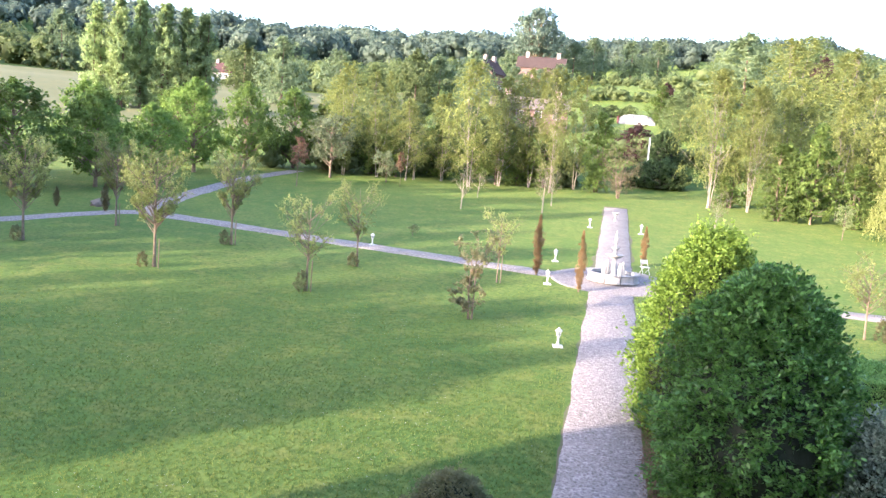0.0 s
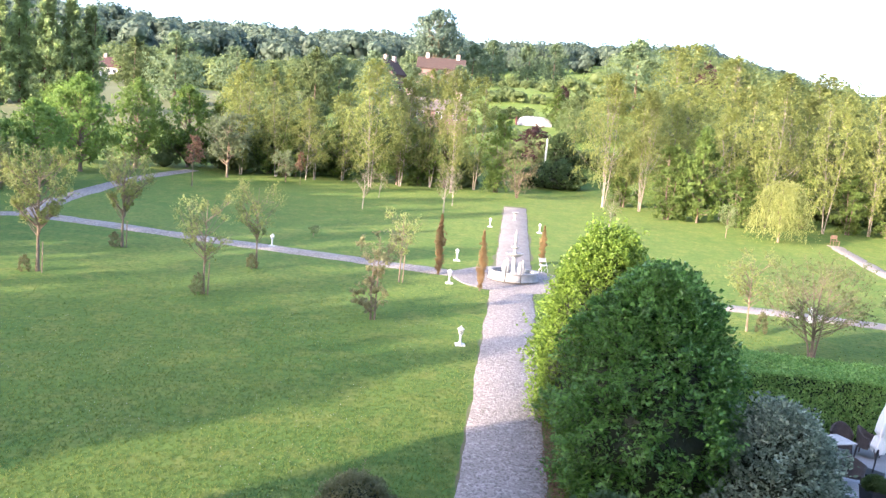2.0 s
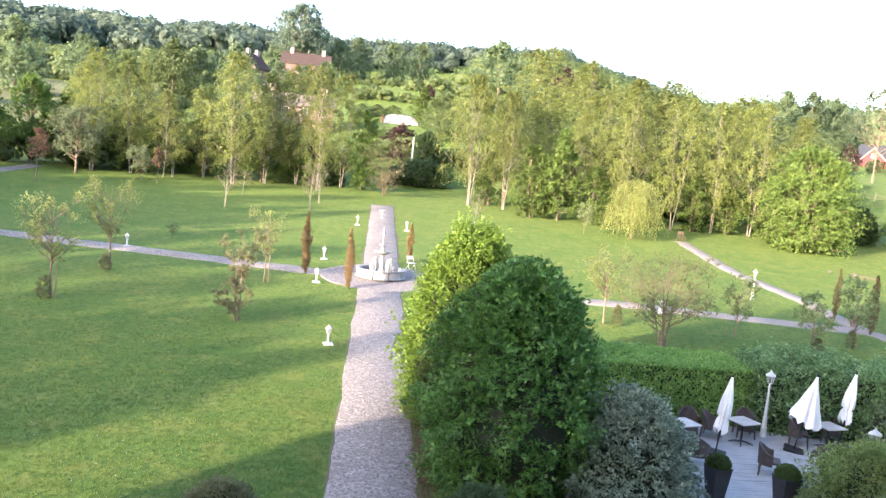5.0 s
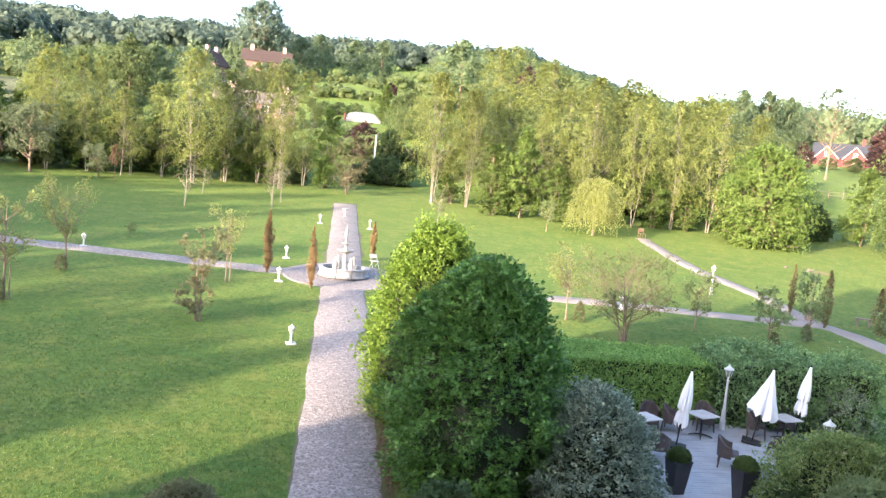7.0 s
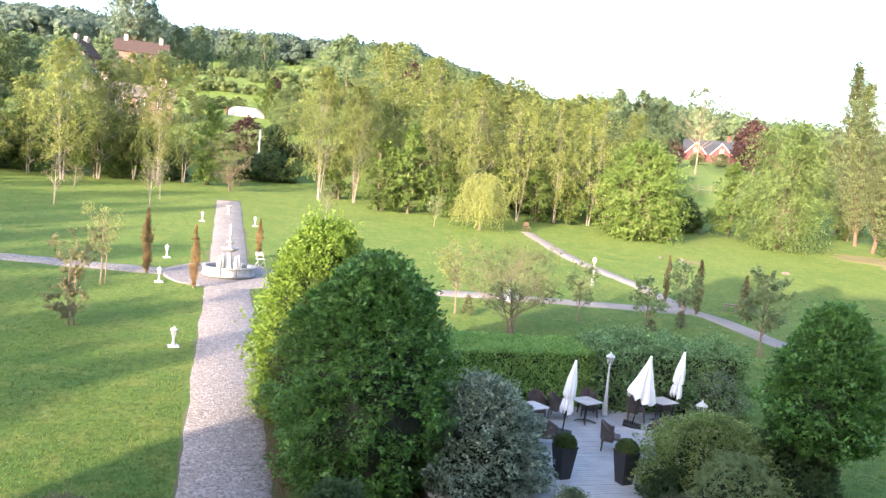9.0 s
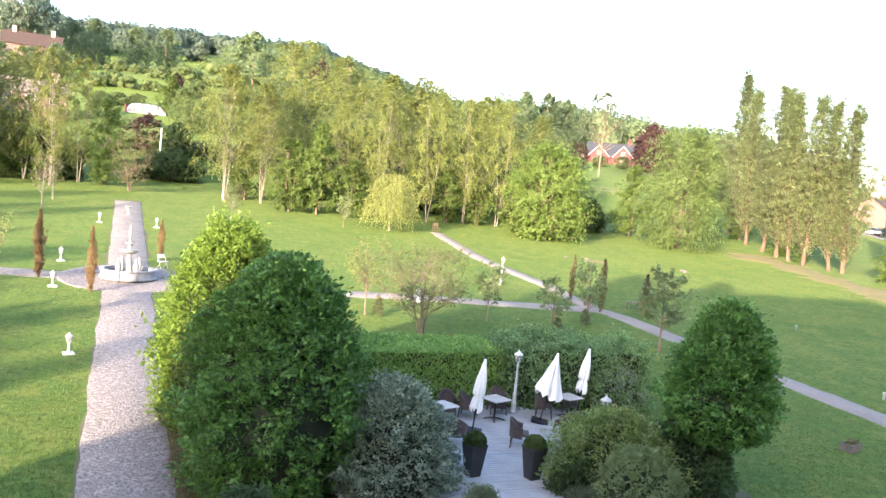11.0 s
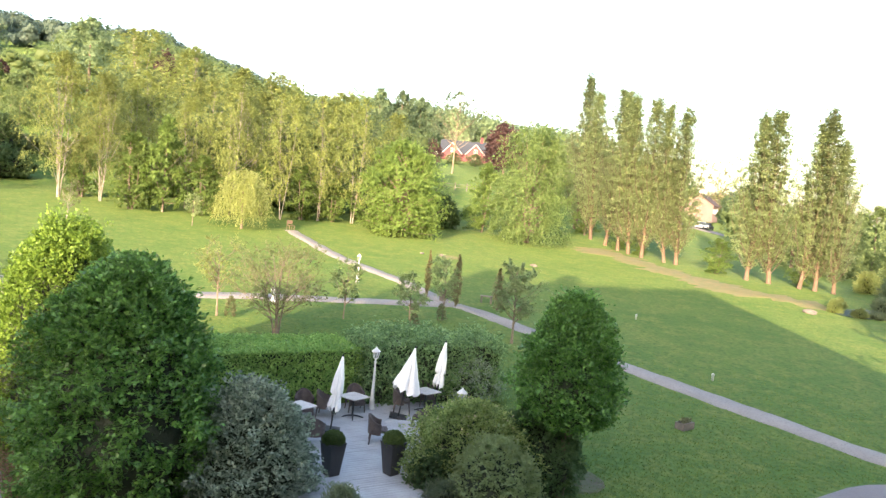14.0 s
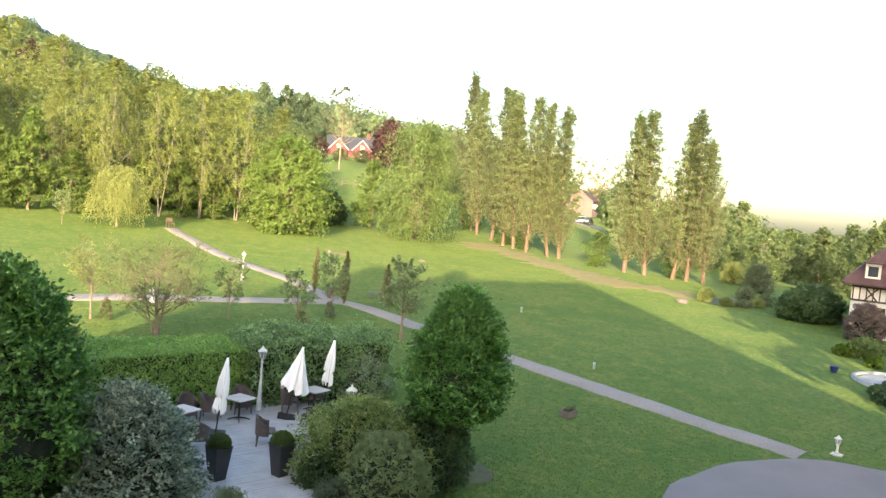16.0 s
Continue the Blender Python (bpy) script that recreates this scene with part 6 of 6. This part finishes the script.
def make_flag():
    x, y = 4.0, 108.0
    ob = thing("banner_flag", "tall white banner flag on a pole", "flag", x, y, gz(x, y))
    vs, fs = [], []
    tube(vs, fs, [(0, 0, -0.2), (0.08, 0, 5.1)], [0.03, 0.022], 8)
    part("pole", mesh_of("pole", vs, fs, WHITE, True), WHITE, ob)
    bm = bmesh.new()
    rows = []
    for i in range(13):
        z = 1.95 + 3.05 * i / 12
        rows.append([bm.verts.new((0.06 + 0.19 * k / 4, 0.05 * math.sin(i * 0.8 + k), z)) for k in range(5)])
    for a, b in zip(rows, rows[1:]):
        for i in range(4):
            bm.faces.new((a[i], a[i + 1], b[i + 1], b[i]))
    bmesh.ops.solidify(bm, geom=bm.faces[:], thickness=0.01)
    part("banner", bm, CANVAS, ob)


make_flag()


def make_fence():
    ob = thing("paddock_fence", "pale post-and-rail fence on the far slope", "fence", 0, 0, 0)
    a, b = np.array([62.0, 112.0]), np.array([80.0, 104.0])
    pts = [a + (b - a) * t for t in np.linspace(0, 1, 11)]
    for p, q in zip(pts, pts[1:]):
        part("post", box(bmesh.new(), p[0] - 0.05, p[1] - 0.05, gz(*p) - 0.2, p[0] + 0.05, p[1] + 0.05, gz(*p) + 1.3), ROCK, ob)
        for h in (0.5, 1.0):
            vs, fs = [], []
            tube(vs, fs, [(p[0], p[1], gz(*p) + h), (q[0], q[1], gz(*q) + h)], [0.03] * 2, 5)
            part("rail", mesh_of("rail", vs, fs, ROCK), ROCK, ob)


make_fence()


def make_car(x, y, rz, paint, label):
    ob = thing("parked_car", label, "car", x, y, gz(x, y) + 0.1, rz)
    bm = bmesh.new()
    box(bm, -2.1, -0.85, 0.3, 2.1, 0.85, 0.9, 0.12)
    part("body", bm, paint, ob)
    bm = bmesh.new()
    v = [bm.verts.new(p) for p in ((-1.7, -0.78, 0.88), (1.1, -0.78, 0.88), (1.1, 0.78, 0.88), (-1.7, 0.78, 0.88), (-1.3, -0.62, 1.5), (0.4, -0.62, 1.5), (0.4, 0.62, 1.5), (-1.3, 0.62, 1.5))]
    for f in ((0, 1, 5, 4), (1, 2, 6, 5), (2, 3, 7, 6), (3, 0, 4, 7), (4, 5, 6, 7)):
        bm.faces.new([v[i] for i in f])
    part("cabin", bm, GLASS, ob)
    part("car_roof", box(bmesh.new(), -1.3, -0.62, 1.49, 0.4, 0.62, 1.56, 0.02), paint, ob)
    for sx in (-1.3, 1.3):
        for sy in (-0.8, 0.8):
            bm = lathe(bmesh.new(), [(0.2, -0.1), (0.32, -0.08), (0.32, 0.08), (0.2, 0.1)], 14)
            bm.transform(pose(sx, sy, 0.32, 90, 0, 0))
            part("wheel", bm, BLACKPOT, ob)


make_car(139.5, 113.6, 20, WHITE, "white car parked on the valley road")
make_car(143.2, 114.8, 30, IRON, "dark car parked on the valley road")


# ---- the hotel behind the camera, whose shadow falls over the garden ----
def make_hotel():
    """Four storeys under a slate roof, a steep gabled end to the west, a cross gable, and a long hipped wing towards the drive."""
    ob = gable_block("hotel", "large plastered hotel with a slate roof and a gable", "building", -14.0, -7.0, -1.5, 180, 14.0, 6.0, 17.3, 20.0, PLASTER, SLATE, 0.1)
    for k in range(4):
        for z in (2.0, 5.2, 8.4, 11.6):
            window(ob, -4.8 + k * 3.2, -3.02, z, 1.1, 1.7, WHITE)
    gx = -0.4
    bm = bmesh.new()
    v = [bm.verts.new(p) for p in ((gx - 2.9, -0.6, 18.8), (gx + 2.9, -0.6, 18.8), (gx, -0.6, 21.7), (gx - 2.9, 0.6, 18.8), (gx + 2.9, 0.6, 18.8), (gx, 0.6, 21.7))]
    for f in ((0, 1, 2), (5, 4, 3), (0, 3, 4, 1), (1, 4, 5, 2), (2, 5, 3, 0)):
        bm.faces.new([v[i] for i in f])
    part("roof_gable", bm, SLATE, ob)
    gable_block("hotel_gable_end", "steep slate-roofed gable end of the hotel", "building", -21.8, -7.0, -1.5, 90, 2.9, 15.7, 10.0, 21.9, PLASTER, SLATE, 0.1)
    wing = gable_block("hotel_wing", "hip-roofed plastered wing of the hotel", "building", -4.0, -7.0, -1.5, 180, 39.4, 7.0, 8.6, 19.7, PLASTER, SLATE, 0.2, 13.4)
    for k in range(7):
        for z in (2.4, 5.6):
            window(wing, -17 + k * 4.2, -3.52, z, 1.1, 1.7, WHITE)


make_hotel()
for x, y, h, w in ((-46, -13.2, 18, 7.0), (-46, -19.5, 11, 5.0), (-46, -3.2, 16, 8.5), (-46, 2.2, 15, 7.0), (-51, -6.0, 15, 9), (-56, -8.5, 15, 9), (-46, 20.5, 15, 9), (-54, 18.5, 17, 10), (-60, 24, 18, 11), (-46, 29.5, 17, 8), (-75, 6, 26, 13), (-75, 15, 27, 13), (-76, 25, 26, 12)):
    place("shade_tree", x, y, h, w)
# unseen low trees, added to deepen the shade on the west lawn
for x, y, h, w in ((-45, -12.8, 14.5, 7.5), (-44, -8.5, 13, 8.5), (-45, -2.5, 13, 8.5), (-44, 3.4, 11, 7)):
    place("broad", x, y, h, w, "unseen full-crowned tree added to shade the west lawn")
for x, y, h, w in ((-56, 38, 15, 12), (-63, 45, 15, 12), (-50, 30, 13, 10), (-70, 52, 15, 12), (-66, 36, 14, 12), (-60, 28, 14, 12)):
    place("shade_tree", x, y, h, w, "loose-crowned broadleaf tree west of the lawn")
# screen of unseen trees, added to thin the sunlight on the lawn
for x, y, h in ((-62, -35, 16.5), (-64, -27, 22), (-61, -20, 22), (-63, -12, 22), (-61, -4, 22)):
    place("thin_tree", x, y, h, 11)
place("broad", 33.0, -7.1, 26, 24, "large round-headed tree beside the drive")
# doubled crown, added where sun came through the first one
place("broad", 34.5, -9.5, 25, 23, "unseen second crown added to close the drive tree's shadow")
place("broad", 36.5, -14.0, 24, 16, "large round-headed tree behind the drive")


# ---- grass ----
def clear_of(x, y):
    """True where neither path, terrace nor drive lies."""
    ok = np.ones(len(x), bool)
    for c, hw in RIBBONS:
        for q in c[::1]:
            ok &= (x - q[0]) ** 2 + (y - q[1]) ** 2 > (hw + 0.02) ** 2
    ok &= ~((x > 5.2) & (x < np.where(y > 18.7, 15.8, 11.4)) & (y > 13.2) & (y < 24.7))
    ok &= (x - 25.2) ** 2 + (y - 4.3) ** 2 > 9.6 ** 2
    ok &= (x - 0.45) ** 2 + (y - 44.3) ** 2 > 3.4 ** 2
    return ok


def make_grass(count, seed):
    rng = np.random.default_rng(seed)
    az = np.radians(rng.uniform(-46, 76, count))
    d = 13 * (46 / 13) ** (rng.uniform(0, 1, count) ** 0.95)
    d = d[rng.uniform(0, 1, count) > (d - 24) / 22]
    az = az[:len(d)]
    x, y = d * np.sin(az), d * np.cos(az)
    ok = clear_of(x, y)
    x, y, d = x[ok], y[ok], d[ok]
    n = len(x)
    z = ground_z(x, y)
    h = rng.uniform(0.025, 0.055, n) * (0.8 + d / 120)
    w = (0.007 + d * 0.0005) * rng.uniform(0.7, 1.4, n)
    a = rng.uniform(0, 2 * np.pi, n)
    ln = rng.normal(0, 0.55, (n, 2)) * h[:, None]
    v = np.empty((n, 3, 3))
    v[:, 0] = np.stack([x - w * np.cos(a), y - w * np.sin(a), z - 0.005], 1)
    v[:, 1] = np.stack([x + w * np.cos(a), y + w * np.sin(a), z - 0.005], 1)
    v[:, 2] = np.stack([x + ln[:, 0], y + ln[:, 1], z + h], 1)
    me = bpy.data.meshes.new("grass")
    me.vertices.add(n * 3)
    me.vertices.foreach_set("co", v.astype(np.float32).ravel())
    me.loops.add(n * 3)
    me.loops.foreach_set("vertex_index", np.arange(n * 3, dtype=np.int32))
    me.polygons.add(n)
    me.polygons.foreach_set("loop_start", np.arange(0, n * 3, 3, dtype=np.int32))
    me.polygons.foreach_set("loop_total", np.full(n, 3, dtype=np.int32))
    me.materials.append(L_GRASS)
    me.update(calc_edges=True)
    tagged(new("grass", me), "short mown grass blades over the lawn", "grass", kind="stuff")


make_grass(310000, 77)


def make_daisies(count, seed):
    rng = np.random.default_rng(seed)
    az = np.radians(rng.uniform(-40, 2, count))
    d = rng.uniform(14, 34, count)
    x, y = d * np.sin(az), d * np.cos(az)
    keep = np.array([noise.noise(Vector((p * 0.25, q * 0.25, 3.0))) > 0.02 for p, q in zip(x, y)]) & clear_of(x, y)
    c = np.stack([x, y, ground_z(x, y) + 0.045], 1)[keep]
    up = np.tile(np.array([0, 0, 1.0]), (len(c), 1))
    tagged(new("daisies", quads_mesh("daisies", leaf_quads(rng, c, 0.022, up, 1.0, 0, 0.25), WHITE)), "tiny white daisies scattered in the grass", "flowers", kind="stuff")


make_daisies(2600, 78)


def make_litter(count, seed):
    """Fallen leaves gathered along the path's edge in front of the tall bush."""
    rng = np.random.default_rng(seed)
    y = rng.uniform(13.5, 24.2, count)
    x = 1.72 + rng.normal(0, 0.13, count) + 0.06 * np.sin(y * 1.7)
    c = np.stack([x, y, ground_z(x, y) + rng.uniform(0.02, 0.05, count)], 1)
    up = np.tile(np.array([0, 0, 1.0]), (count, 1))
    tagged(new("leaf_litter", quads_mesh("leaf_litter", leaf_quads(rng, c, 0.04, up, 1.4, 0, 0.35), LITTER)), "dry reddish-brown leaf litter along the path", "leaf litter", kind="stuff")


make_litter(3400, 79)


# ---- shoots and stakes at the feet of the fruit trees ----
for k, (x, y) in enumerate(((-23.0, 35.6), (-22.3, 42.9), (-13.9, 34.5), (-13.5, 40.8), (-32.6, 38.1), (12.2, 37.4), (20.9, 34.4), (23.7, 36.2))):
    bush("basal_shoots", "low tuft of shoots at a tree's foot", "shrub", x, y, 0.32, 0.30, 0.85 + 0.1 * (k % 3), L_SPRIG, 0.05, 700, 500 + k, tufts=0.3, rise=1.0)


def make_stake(x, y):
    ob = thing("tree_stake", "weathered wooden stake supporting a young tree", "stake", x, y, gz(x, y), 0, "tree stakes on the lawn")
    vs, fs = [], []
    tube(vs, fs, [(0, 0, -0.2), (0.02, 0, 1.5)], [0.035, 0.03], 7)
    part("post", mesh_of("post", vs, fs, BARK), BARK, ob)


for x, y in ((-22.15, 35.7), (-13.45, 34.6), (-21.7, 43.1), (-30.8, 45.0), (-5.3, 40.8)):
    make_stake(x, y)
